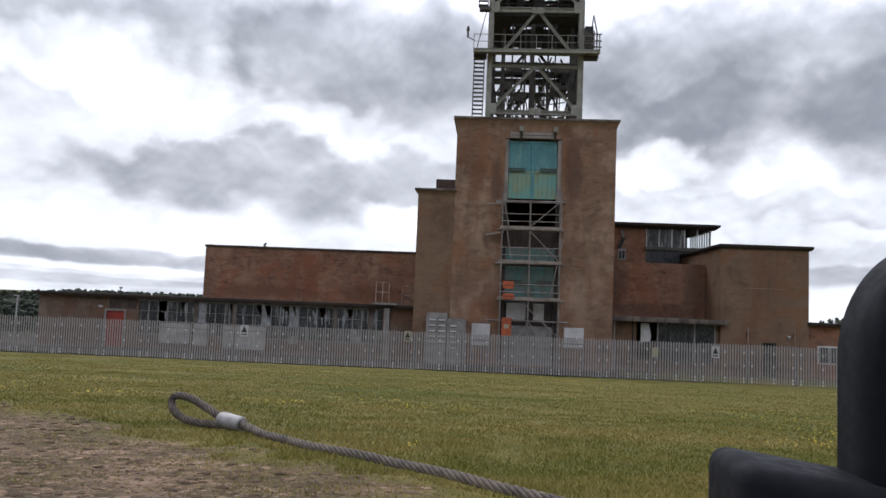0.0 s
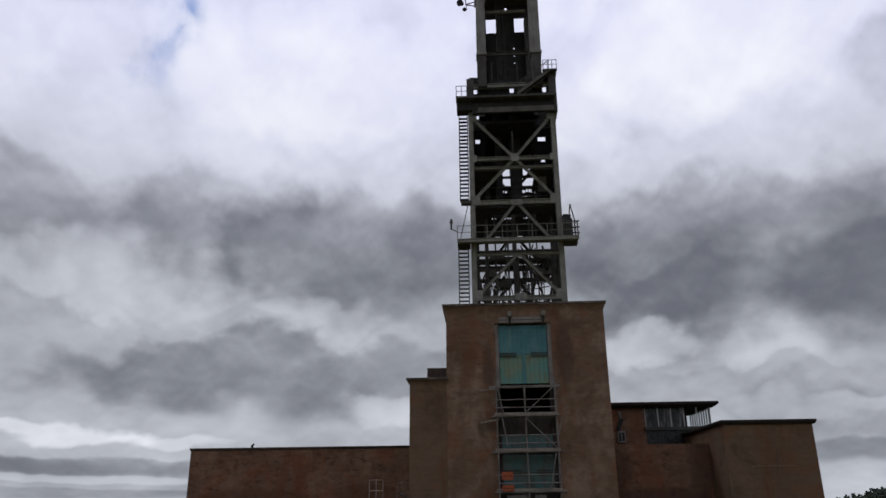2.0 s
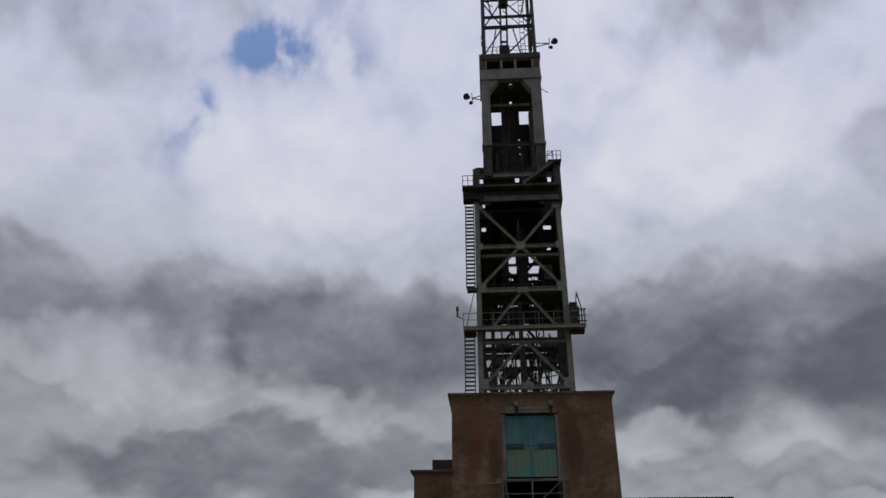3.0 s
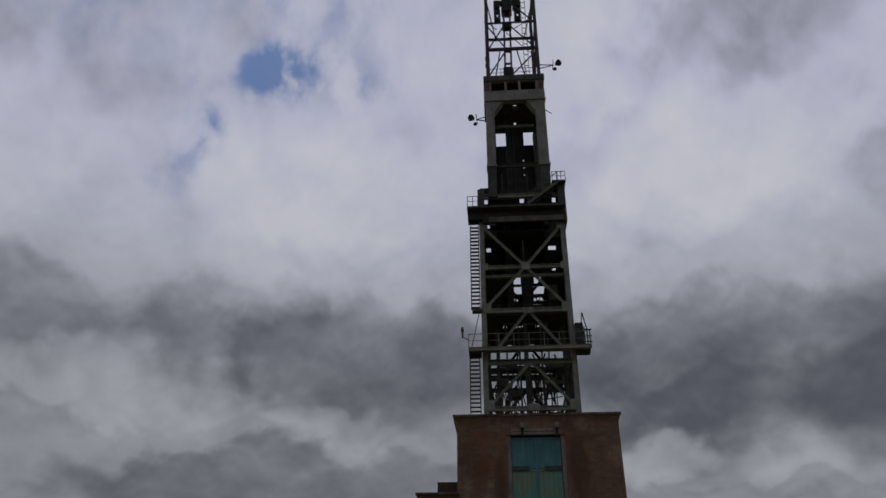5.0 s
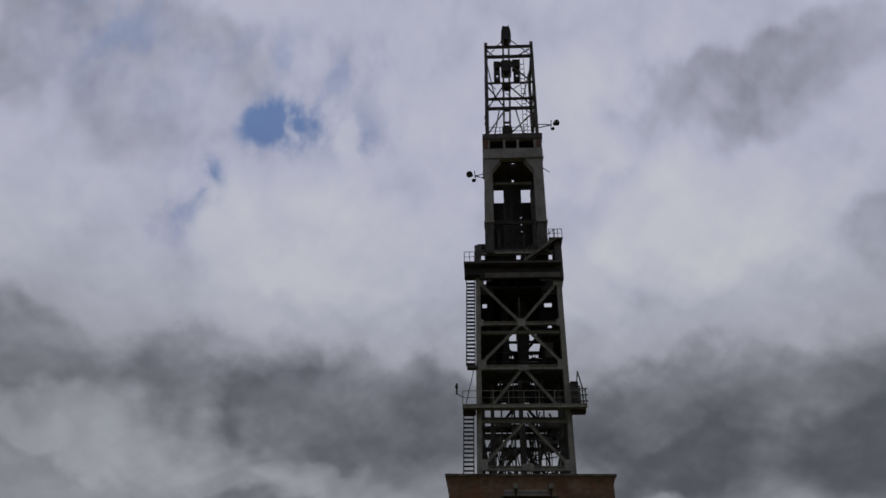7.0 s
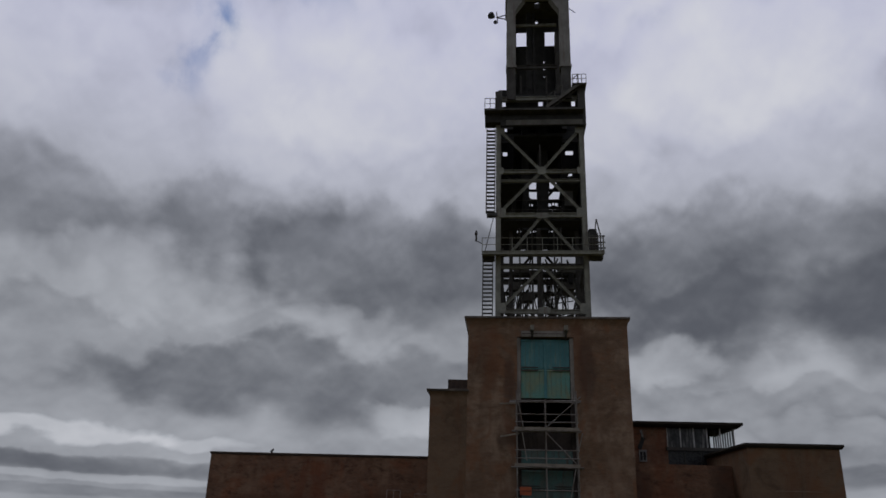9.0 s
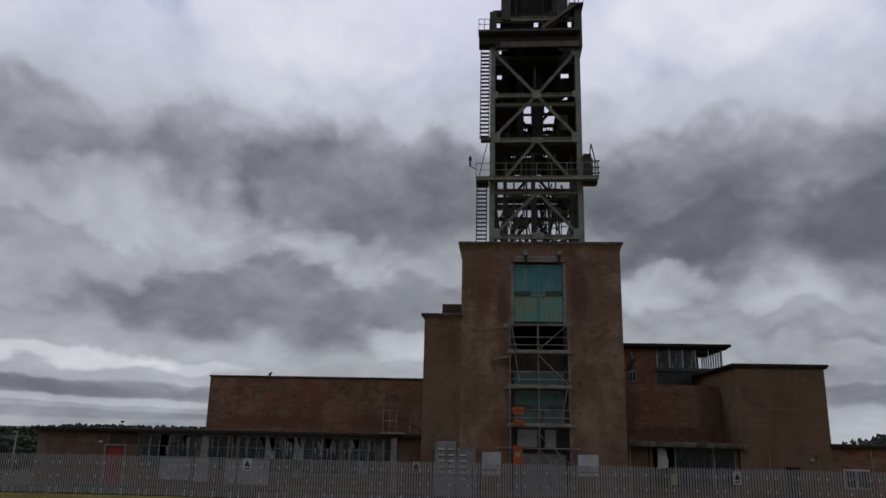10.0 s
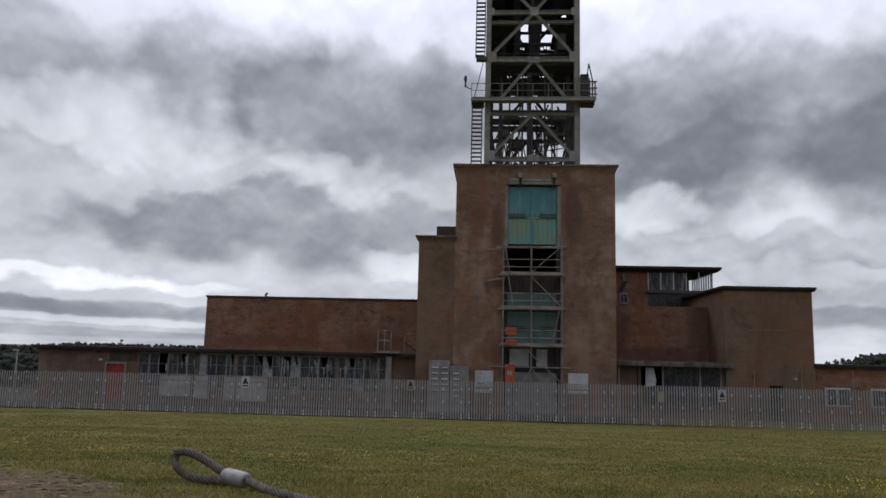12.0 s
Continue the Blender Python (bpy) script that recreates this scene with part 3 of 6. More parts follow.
low_left = thing("low_brick_range", (-18, 53, 0), "low flat-roofed brick range with a strip of broken windows", "building")
WIN_X0, WIN_X1, WIN_Z0, WIN_Z1 = -24.7, -7.25, 1.15, 3.62
block(low_left, -32.1, -5.03, 50.4, 55.9, 3.70, BRICK_LOW, [(WIN_X0, WIN_X1, WIN_Z0, WIN_Z1), (-27.13, -25.7, 0.15, 2.78)], 0.3)
coping(low_left, -32.3, -5.025, 49.9, 55.95, 3.70, 3.92, FELT, splay=0.03)
part("column", bx(-7.13, -6.75, 49.95, 50.3, 0.1, 3.70), CONCRETE, low_left, "stained concrete column")
part("balcony_slab", bx(-7.9, -6.2, 49.6, 50.9, 3.93, 4.06), CONCRETE, low_left)

recess = thing("recessed_brick_wall", (11.9, 57, 0), "dark red brick block set back between the taller parts", "building")
block(recess, 8.28, 15.58, 53.6, 66.0, 7.75, BRICK_HALL)

right_block = thing("right_brick_block", (18.4, 57, 0), "plain brown brick block with an overhanging roof slab", "building")
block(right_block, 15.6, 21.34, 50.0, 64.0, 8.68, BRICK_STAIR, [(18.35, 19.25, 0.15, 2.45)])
coping(right_block, 15.42, 21.6, 49.8, 64.2, 8.68, 8.97, FELT)
part("string_course", bx(17.1, 19.95, 49.97, 50.0, 6.03, 6.075), TILE_COURSE, right_block)

glass_room = thing("glazed_rooftop_room", (14.0, 63, 0), "rooftop control room with a band of broken glazing", "building")
part("front_wall", bx(8.3, 12.7, 60.0, 60.3, 7.0, 11.0), BRICK_HALL, glass_room)
part("front_wall", bx(12.7, 17.9, 60.0, 60.3, 7.0, 8.2), BRICK_HALL, glass_room)
part("floor_slab", bx(12.6, 18.0, 59.8, 66.0, 9.25, 9.5), STEEL_DARK, glass_room)
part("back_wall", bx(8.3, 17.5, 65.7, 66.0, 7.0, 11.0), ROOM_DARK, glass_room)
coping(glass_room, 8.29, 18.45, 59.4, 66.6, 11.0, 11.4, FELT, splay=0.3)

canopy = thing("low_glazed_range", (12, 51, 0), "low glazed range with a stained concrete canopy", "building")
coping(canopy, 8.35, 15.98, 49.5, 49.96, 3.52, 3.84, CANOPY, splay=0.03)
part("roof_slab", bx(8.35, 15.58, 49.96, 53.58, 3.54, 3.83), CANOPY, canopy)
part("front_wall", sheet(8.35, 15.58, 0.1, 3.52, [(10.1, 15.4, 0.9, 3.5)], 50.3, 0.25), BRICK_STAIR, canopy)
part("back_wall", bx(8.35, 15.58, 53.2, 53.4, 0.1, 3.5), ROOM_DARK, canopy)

low_right = thing("low_right_range", (30, 53, 0), "low flat-roofed brick range with a barred window", "building")
block(low_right, 21.36, 44.0, 50.2, 58.0, 3.70, BRICK_HALL, [(21.98, 23.6, 1.2, 2.4), (24.9, 26.5, 1.2, 2.4)], 0.3)
coping(low_right, 21.25, 44.2, 49.9, 58.2, 3.70, 3.92, FELT, splay=0.03)

# slab added dark for the shaded ground; the left piece covers bright grass
yard = bmesh.new()
bx(-60.0, 60.0, 44.35, 56.0, -0.3, 0.16, yard)
bx(-70.0, -31.8, 56.0, 62.0, -0.3, 0.16, yard)
YARD = mottled("shaded_yard_concrete", (0.062, 0.055, 0.046), (0.032, 0.028, 0.024), 0.6, 0.97, spec=0.05)
solo("yard", yard, YARD, "dark concrete yard between fence and buildings, shade in its colour", "pavement", kind="structure")


# ---- headframe ----
HF = 52.2          # front plane
HB = 59.4          # rear plane
LX, RX, CX = -0.51, 6.11, 2.9
RXB = 6.85          # the rear face is wider
frame_tower = thing("headframe", (CX, 56, 16.98), "tall grey-green steel colliery headframe standing on the brick tower", "headframe")


def member(name, a, b, w, h, material=STEEL, parent=None, label=""):
    return part(name, beam(a, b, w, h), material, parent or frame_tower, label)


def joist(name, a, b, w, h, material=STEEL):
    return part(name, ibeam(a, b, w, h), material, frame_tower)


def gusset(x, z, w, h, y, material=STEEL):
    """A cropped connecting plate with a row of rivet heads."""
    bm = bmesh.new()
    c = 0.16
    ring = [(-w / 2 + c * w, -h / 2), (w / 2 - c * w, -h / 2), (w / 2, -h / 2 + c * h), (w / 2, h / 2 - c * h), (w / 2 - c * w, h / 2), (-w / 2 + c * w, h / 2), (-w / 2, h / 2 - c * h), (-w / 2, -h / 2 + c * h)]
    f = [bm.verts.new((x + p, y, z + q)) for p, q in ring]
    g = [bm.verts.new((x + p, y + 0.05, z + q)) for p, q in ring]
    bm.faces.new(f)
    bm.faces.new(g[::-1])
    for k in range(8):
        bm.faces.new((f[k], g[k], g[(k + 1) % 8], f[(k + 1) % 8]))
    part("gusset_plate", bm, material, frame_tower)


# main legs: front pair, rear pair, each a built-up box with flange angles
for xf, xr in ((LX, LX), (RX, RXB)):
    for x, y in ((xf, HF), (xr, HB)):
        bm = bx(x - 0.17, x + 0.17, y - 0.02, y + 0.36, 17.0, 36.4)
        for s in (-1, 1):
            bx(x + s * 0.18 - 0.015, x + s * 0.18 + 0.015, y - 0.05, y + 0.4, 17.0, 36.4, bm)
        part("leg", bm, STEEL, frame_tower)

FRONT_BEAMS = ((18.3, 0.34), (21.75, 0.22), (26.0, 0.36), (28.95, 0.2), (29.74, 0.3), (36.35, 0.4))
# the rear face's shade is put into its darker paint
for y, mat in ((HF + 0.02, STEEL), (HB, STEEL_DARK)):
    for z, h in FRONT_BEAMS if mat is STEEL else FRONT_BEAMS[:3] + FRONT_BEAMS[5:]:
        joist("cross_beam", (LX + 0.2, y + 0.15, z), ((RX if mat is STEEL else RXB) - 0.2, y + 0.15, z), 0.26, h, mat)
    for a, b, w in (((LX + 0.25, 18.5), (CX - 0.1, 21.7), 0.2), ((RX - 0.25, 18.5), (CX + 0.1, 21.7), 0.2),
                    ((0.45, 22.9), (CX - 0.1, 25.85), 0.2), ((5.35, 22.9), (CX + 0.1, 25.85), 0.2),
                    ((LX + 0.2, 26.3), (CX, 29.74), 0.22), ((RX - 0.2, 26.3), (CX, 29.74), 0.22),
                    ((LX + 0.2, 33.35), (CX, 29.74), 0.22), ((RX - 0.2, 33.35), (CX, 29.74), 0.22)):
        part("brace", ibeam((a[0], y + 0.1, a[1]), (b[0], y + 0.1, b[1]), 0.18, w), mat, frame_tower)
for x, z, w, h in ((CX, 29.74, 0.66, 0.68), (CX, 25.9, 0.95, 0.45), (CX, 18.35, 0.9, 0.5), (LX + 0.3, 26.15, 0.6, 0.8), (RX - 0.3, 26.15, 0.6, 0.8),
                   (LX + 0.3, 18.5, 0.6, 0.8), (RX - 0.3, 18.5, 0.6, 0.8), (LX + 0.25, 29.74, 0.4, 0.6), (RX - 0.25, 29.74, 0.4, 0.6), (LX + 0.25, 33.3, 0.5, 0.5), (RX - 0.25, 33.3, 0.5, 0.5)):
    gusset(x, z, w, h, HF - 0.06)
# side bracing, its shade put into the darker paint
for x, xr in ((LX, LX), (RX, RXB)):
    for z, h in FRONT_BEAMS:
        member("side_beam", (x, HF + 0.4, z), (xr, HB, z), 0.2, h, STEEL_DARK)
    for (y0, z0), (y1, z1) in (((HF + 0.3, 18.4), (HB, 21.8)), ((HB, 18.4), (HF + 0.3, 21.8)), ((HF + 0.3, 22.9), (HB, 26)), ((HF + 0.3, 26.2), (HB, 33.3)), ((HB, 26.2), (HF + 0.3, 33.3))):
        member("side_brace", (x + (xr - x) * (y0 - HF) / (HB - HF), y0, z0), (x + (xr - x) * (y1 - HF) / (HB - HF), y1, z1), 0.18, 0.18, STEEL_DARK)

# stage below the first platform: guides, back girders and braces against the sky
for z, h in ((22.55, 0.26), (21.95, 0.24), (21.1, 0.2), (23.45, 0.36), (24.4, 0.3)):
    joist("back_girder", (LX + 0.1, 57.0, z), (RX, 57.0, z), 0.2, h, STEEL_MID)
for a, b, w in (((5.58, 57.0, 22.6), (6.3, 57.0, 18.3), 0.24), ((-0.44, 57.0, 23.0), (0.15, 57.0, 19.3), 0.24), ((6.1, 54.2, 22.4), (5.5, 57.0, 18.2), 0.2)):
    member("raking_strut", a, b, w, w, STEEL_DARK)
# invented boxes that block sky between the members
for x0, x1, z0, z1 in ((0.7, 2.0, 22.65, 23.2), (2.0, 2.6, 22.05, 22.9), (4.6, 5.9, 22.65, 23.3), (0.3, 1.25, 21.2, 21.85), (1.5, 2.3, 20.3, 20.85), (4.3, 5.6, 21.3, 21.85), (0.15, 0.6, 19.2, 20.6), (2.7, 3.1, 19.0, 23.3)):
    part("lattice_filler", bx(x0, x1, 56.4, 57.4, z0, z1, bevel=0.04), STEEL_MID, frame_tower)
# random zigzag lattices of thin angle, added to thicken the stage
lace = random.Random(9)
for x0, x1, y, z0, z1, k in ((0.25, 2.6, 56.6, 18.6, 21.0, 9), (0.4, 2.3, 58.0, 19.2, 22.6, 7), (3.1, 4.3, 57.2, 18.9, 23.0, 7), (3.2, 5.2, 58.2, 19.6, 24.2, 6)):
    for q in range(k):
        xa, xb = x0 + (x1 - x0) * q / k, x0 + (x1 - x0) * (q + 1 + lace.uniform(-0.3, 0.8)) / k
        za, zb = (z0, z1) if q % 2 else (z1 - lace.uniform(0, 0.8), z0)
        member("lacing_bar", (xa, y, za), (xb, y, zb), 0.09, 0.09, STEEL if q % 3 == 0 else STEEL_MID)
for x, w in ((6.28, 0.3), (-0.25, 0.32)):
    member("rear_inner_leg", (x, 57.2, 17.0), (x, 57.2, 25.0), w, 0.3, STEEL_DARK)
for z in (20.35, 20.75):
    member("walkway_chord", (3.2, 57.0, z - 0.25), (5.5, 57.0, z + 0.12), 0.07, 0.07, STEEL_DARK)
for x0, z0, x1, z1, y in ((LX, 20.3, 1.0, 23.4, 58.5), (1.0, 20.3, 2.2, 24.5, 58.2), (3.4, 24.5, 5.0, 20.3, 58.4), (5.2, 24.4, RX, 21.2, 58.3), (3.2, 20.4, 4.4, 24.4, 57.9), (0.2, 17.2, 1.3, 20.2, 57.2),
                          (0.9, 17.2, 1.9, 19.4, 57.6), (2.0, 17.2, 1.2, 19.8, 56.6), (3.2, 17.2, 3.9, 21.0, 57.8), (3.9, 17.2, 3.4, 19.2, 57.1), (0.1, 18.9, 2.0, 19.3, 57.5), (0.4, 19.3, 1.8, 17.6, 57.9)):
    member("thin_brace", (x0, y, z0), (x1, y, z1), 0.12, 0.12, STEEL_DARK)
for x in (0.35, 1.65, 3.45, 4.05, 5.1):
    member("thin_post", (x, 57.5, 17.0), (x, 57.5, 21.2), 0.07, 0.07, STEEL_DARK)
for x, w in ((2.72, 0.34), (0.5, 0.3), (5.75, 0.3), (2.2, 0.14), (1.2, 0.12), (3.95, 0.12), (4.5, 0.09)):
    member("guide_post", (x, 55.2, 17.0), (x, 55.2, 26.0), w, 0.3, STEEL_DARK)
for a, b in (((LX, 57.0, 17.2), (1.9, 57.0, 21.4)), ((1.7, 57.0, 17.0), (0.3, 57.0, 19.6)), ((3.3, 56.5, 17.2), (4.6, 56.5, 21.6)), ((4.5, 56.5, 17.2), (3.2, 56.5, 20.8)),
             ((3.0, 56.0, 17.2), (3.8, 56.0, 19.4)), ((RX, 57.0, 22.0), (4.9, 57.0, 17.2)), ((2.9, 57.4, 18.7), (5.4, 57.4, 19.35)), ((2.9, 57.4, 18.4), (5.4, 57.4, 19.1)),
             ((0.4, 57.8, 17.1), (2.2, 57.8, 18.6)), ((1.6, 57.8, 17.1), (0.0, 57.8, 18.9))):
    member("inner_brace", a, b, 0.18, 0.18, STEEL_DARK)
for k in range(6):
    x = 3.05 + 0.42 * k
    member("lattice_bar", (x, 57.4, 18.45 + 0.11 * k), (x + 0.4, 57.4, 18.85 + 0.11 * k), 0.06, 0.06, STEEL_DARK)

# dark boxes, invented to close gaps of sky round the platform
for x0, x1, y0, y1, z0, z1 in ((-0.3, 1.3, 58.0, 58.8, 24.85, 25.7), (3.6, 6.3, 58.0, 58.8, 24.85, 25.7), (1.7, 3.1, 57.4, 58.0, 25.0, 25.7), (0.35, 0.75, 57.6, 58.2, 21.1, 22.0), (5.1, 5.5, 56.4, 57.2, 21.6, 22.6)):
    part("dark_filler_box", bx(x0, x1, y0, y1, z0, z1, bevel=0.03), SHEET_DARK, frame_tower)
# first platform, all round, with hand rails
PZ = 22.72
part("platform_front", bx(-1.72, 7.36, 51.35, 52.15, PZ - 0.14, PZ), STEEL, frame_tower)
part("platform_edge_beam", ibeam((-1.72, 51.3, PZ - 0.17), (7.36, 51.3, PZ - 0.13), 0.12, 0.28), STEEL, frame_tower)
part("platform_side", bx(-1.72, -0.75, 52.15, 53.2, PZ - 0.22, PZ), STEEL_DARK, frame_tower)
part("platform_side", bx(6.35, 7.36, 52.15, 52.9, PZ - 0.3, PZ), STEEL_DARK, frame_tower)
for k in range(3):
    joist("deck_joist", (LX, 54.6 + 1.9 * k, PZ - 0.1), (RX, 54.6 + 1.9 * k, PZ - 0.1), 0.16, 0.24, STEEL_DARK)


def railing(x0, x1, y, z, posts, material=STEEL, high=1.05):
    ob = part("hand_rail", tube((x0, y, z + high), (x1, y, z + high), 0.027), material, frame_tower)
    part("knee_rail", tube((x0, y, z + high * 0.5), (x1, y, z + high * 0.5), 0.022), material, ob)
    for k in range(posts):
        x = x0 + (x1 - x0) * k / max(1, posts - 1)
        part("rail_post", tube((x, y, z), (x, y, z + high), 0.027), material, ob)


railing(-1.7, 7.3, 51.4, PZ, 9)
# cage with a pointed hoist on the platform's end
for k in range(6):
    member("cage_bar", (6.35 + 0.2 * k, 51.7, PZ), (6.35 + 0.2 * k, 51.7, PZ + 1.55 - 0.12 * (k % 3)), 0.09, 0.09, STEEL_DARK)
for z in (0.35, 0.8, 1.3):
    member("cage_rail", (6.3, 51.7, PZ + z), (7.5, 51.7, PZ + z), 0.08, 0.08, STEEL_DARK)
part("cage_plate", bx(6.32, 6.9, 51.75, 53.2, PZ + 0.2, PZ + 1.9), SHEET_DARK, frame_tower)
member("hoist_leg", (6.72, 51.8, PZ + 1.3), (6.92, 51.9, PZ + 2.75), 0.08, 0.08, STEEL_DARK)
member("hoist_leg", (7.2, 51.8, PZ + 1.3), (6.92, 51.9, PZ + 2.75), 0.08, 0.08, STEEL_DARK)
# instrument arm beyond the other end
member("instrument_arm", (-1.7, 51.4, 23.3), (-2.15, 51.4, 23.55), 0.05, 0.05, STEEL_DARK)
part("instrument", tube((-2.15, 51.4, 23.5), (-2.15, 51.4, 24.35), 0.07), STEEL_DARK, frame_tower)
part("instrument_head", bx(-2.27, -2.05, 51.3, 51.5, 24.0, 24.22, bevel=0.03), STEEL_DARK, frame_tower)

# floors and back sheeting of the enclosed middle stage
HOLES_MID = [(-0.29, 0.09, 40.2, 41.0), (3.14, 3.54, 40.2, 40.98), (6.2, 6.63, 40.14, 41.15), (-0.16, 0.25, 37.52, 37.9), (-0.18, 0.23, 35.01, 35.44),
             (5.5, 6.19, 35.05, 35.48), (5.56, 6.04, 32.94, 33.42), (2.07, 2.81, 31.66, 32.45), (2.03, 2.89, 30.69, 31.42), (4.0, 4.62, 31.7, 32.4), (3.91, 4.93, 30.67, 31.42)]
small = random.Random(17)
for x0, x1, z0, z1, k in ((0.83, 2.55, 29.92, 30.34, 7), (3.28, 5.08, 29.96, 30.38, 8), (3.28, 4.83, 29.6, 29.75, 6), (0.99, 2.94, 27.47, 27.7, 7), (3.26, 4.48, 27.5, 27.74, 5), (4.57, 4.94, 28.43, 28.56, 1)):
    for q in range(k):
        a = x0 + (x1 - x0) * (q + small.uniform(0.0, 0.25)) / k
        HOLES_MID.append((a, a + (x1 - x0) / k * small.uniform(0.45, 0.8), z0 + small.uniform(0, 0.3) * (z1 - z0), z1 - small.uniform(0, 0.3) * (z1 - z0)))
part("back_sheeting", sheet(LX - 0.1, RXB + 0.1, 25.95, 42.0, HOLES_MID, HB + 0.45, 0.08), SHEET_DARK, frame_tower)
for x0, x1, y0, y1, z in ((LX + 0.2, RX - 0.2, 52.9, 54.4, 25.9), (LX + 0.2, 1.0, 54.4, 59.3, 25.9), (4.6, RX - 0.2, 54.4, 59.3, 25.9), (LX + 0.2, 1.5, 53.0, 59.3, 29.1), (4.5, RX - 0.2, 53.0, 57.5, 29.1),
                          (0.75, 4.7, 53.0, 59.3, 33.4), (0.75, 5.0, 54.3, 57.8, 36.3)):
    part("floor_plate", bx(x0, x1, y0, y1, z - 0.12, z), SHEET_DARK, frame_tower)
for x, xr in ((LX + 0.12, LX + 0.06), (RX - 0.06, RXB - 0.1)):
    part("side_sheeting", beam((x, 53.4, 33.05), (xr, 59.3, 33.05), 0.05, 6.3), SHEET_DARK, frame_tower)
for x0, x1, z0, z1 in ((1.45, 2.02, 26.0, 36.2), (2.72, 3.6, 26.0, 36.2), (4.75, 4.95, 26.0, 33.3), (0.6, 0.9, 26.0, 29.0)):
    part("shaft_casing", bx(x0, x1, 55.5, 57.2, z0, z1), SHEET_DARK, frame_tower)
for z in (26.6, 27.4):
    part("inner_rail", tube((0.2, 53.6, z + 0.4), (5.4, 53.6, z + 0.4), 0.03), STEEL_DARK, frame_tower)
part("inner_ladder", bx(4.75, 5.4, 53.5, 53.6, 27.3, 28.6), STEEL_DARK, frame_tower)
member("hanger", (CX - 0.1, HF + 0.3, 30.1), (CX - 0.1, HF + 0.3, 32.2), 0.1, 0.1, STEEL_DARK)

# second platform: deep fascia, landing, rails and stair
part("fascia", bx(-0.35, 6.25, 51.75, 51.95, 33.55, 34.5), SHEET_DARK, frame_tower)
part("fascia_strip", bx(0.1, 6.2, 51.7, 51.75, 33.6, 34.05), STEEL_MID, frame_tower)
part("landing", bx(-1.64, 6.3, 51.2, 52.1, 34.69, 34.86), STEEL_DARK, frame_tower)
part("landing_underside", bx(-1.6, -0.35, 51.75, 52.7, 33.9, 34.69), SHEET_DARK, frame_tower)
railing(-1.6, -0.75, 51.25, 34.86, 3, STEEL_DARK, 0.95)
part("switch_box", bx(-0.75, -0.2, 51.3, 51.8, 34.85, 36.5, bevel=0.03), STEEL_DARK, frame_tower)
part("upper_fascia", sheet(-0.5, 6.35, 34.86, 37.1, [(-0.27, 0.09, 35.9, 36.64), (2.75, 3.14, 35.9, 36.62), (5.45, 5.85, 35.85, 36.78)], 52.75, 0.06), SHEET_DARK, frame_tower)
part("end_cladding", bx(5.9, 6.5, 51.9, 54.0, 33.6, 37.2), STEEL_DARK, frame_tower)
stairs = part("stair_stringer", beam((3.35, 51.5, 35.1), (6.0, 51.5, 37.2), 0.26, 0.06), STEEL_MID, frame_tower)
part("stair_stringer", beam((3.35, 52.1, 35.1), (6.0, 52.1, 37.2), 0.26, 0.06), STEEL_MID, frame_tower)
part("stair_rail", tube((3.3, 51.5, 36.0), (6.0, 51.5, 38.1), 0.035), STEEL_DARK, stairs)
for k in range(10):
    u = (k + 0.5) / 10
    part("tread", bx(3.35 + 2.65 * u - 0.12, 3.35 + 2.65 * u + 0.12, 51.53, 52.07, 35.1 + 2.1 * u - 0.02, 35.1 + 2.1 * u + 0.02), STEEL_DARK, stairs)
for k in range(5):
    u = k / 4
    part("stair_rail_post", tube((3.4 + 2.55 * u, 51.5, 35.15 + 2.05 * u), (3.4 + 2.55 * u, 51.5, 36.05 + 2.05 * u), 0.03), STEEL_MID, stairs)
part("upper_landing", bx(5.45, 6.6, 51.4, 53.0, 37.1, 37.22), STEEL_DARK, frame_tower)
railing(5.5, 6.58, 51.45, 37.22, 4, STEEL_DARK, 0.85)


def ladder(x0, x1, z0, z1, y0, y1, steps):
    """A steep open-tread stair."""
    ob = part("ladder_stringer", beam((x0, y0, z0), (x0, y1, z1), 0.07, 0.22), STEEL_DARK, frame_tower)
    part("ladder_stringer", beam((x1, y0, z0), (x1, y1, z1), 0.07, 0.22), STEEL_DARK, frame_tower)
    for k in range(steps):
        u = (k + 0.5) / steps
        y, z = y0 + (y1 - y0) * u, z0 + (z1 - z0) * u
        part("tread", bx(x0, x1, y - 0.11, y + 0.11, z - 0.045, z + 0.03), STEEL_DARK, ob)


ladder(-1.45, -0.78, 26.1, 33.9, 52.2, 52.9, 23)
ladder(-1.66, -0.92, 17.0, 22.5, 52.2, 52.7, 17)
part("ladder_foot", bx(-1.4, -0.6, 52.0, 52.5, 25.85, 26.1), STEEL_DARK, frame_tower)
part("stay_wire", tube((-0.85, 52.2, 25.9), (-1.5, 52.0, 22.9), 0.03), STEEL_DARK, frame_tower)

# portal stage
CL, CR = (0.16, 0.92), (4.62, 5.46)
for x0, x1 in (CL, CR):
    # rear columns in darker steel: their shade is in the colour
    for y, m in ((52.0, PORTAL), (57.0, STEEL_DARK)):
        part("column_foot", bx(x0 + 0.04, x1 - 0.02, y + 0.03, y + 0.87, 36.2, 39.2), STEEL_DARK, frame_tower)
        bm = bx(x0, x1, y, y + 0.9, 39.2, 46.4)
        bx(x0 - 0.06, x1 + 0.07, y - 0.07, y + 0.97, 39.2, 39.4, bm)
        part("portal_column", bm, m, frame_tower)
part("portal_header", bx(0.1, 5.52, 51.95, 52.6, 46.35, 47.35), PORTAL, frame_tower)
# dark box behind the header stands in for the shade of its underside
part("portal_dark_backing", bx(0.2, 5.4, 52.62, 52.95, 46.4, 47.3), SHEET_DARK, frame_tower)
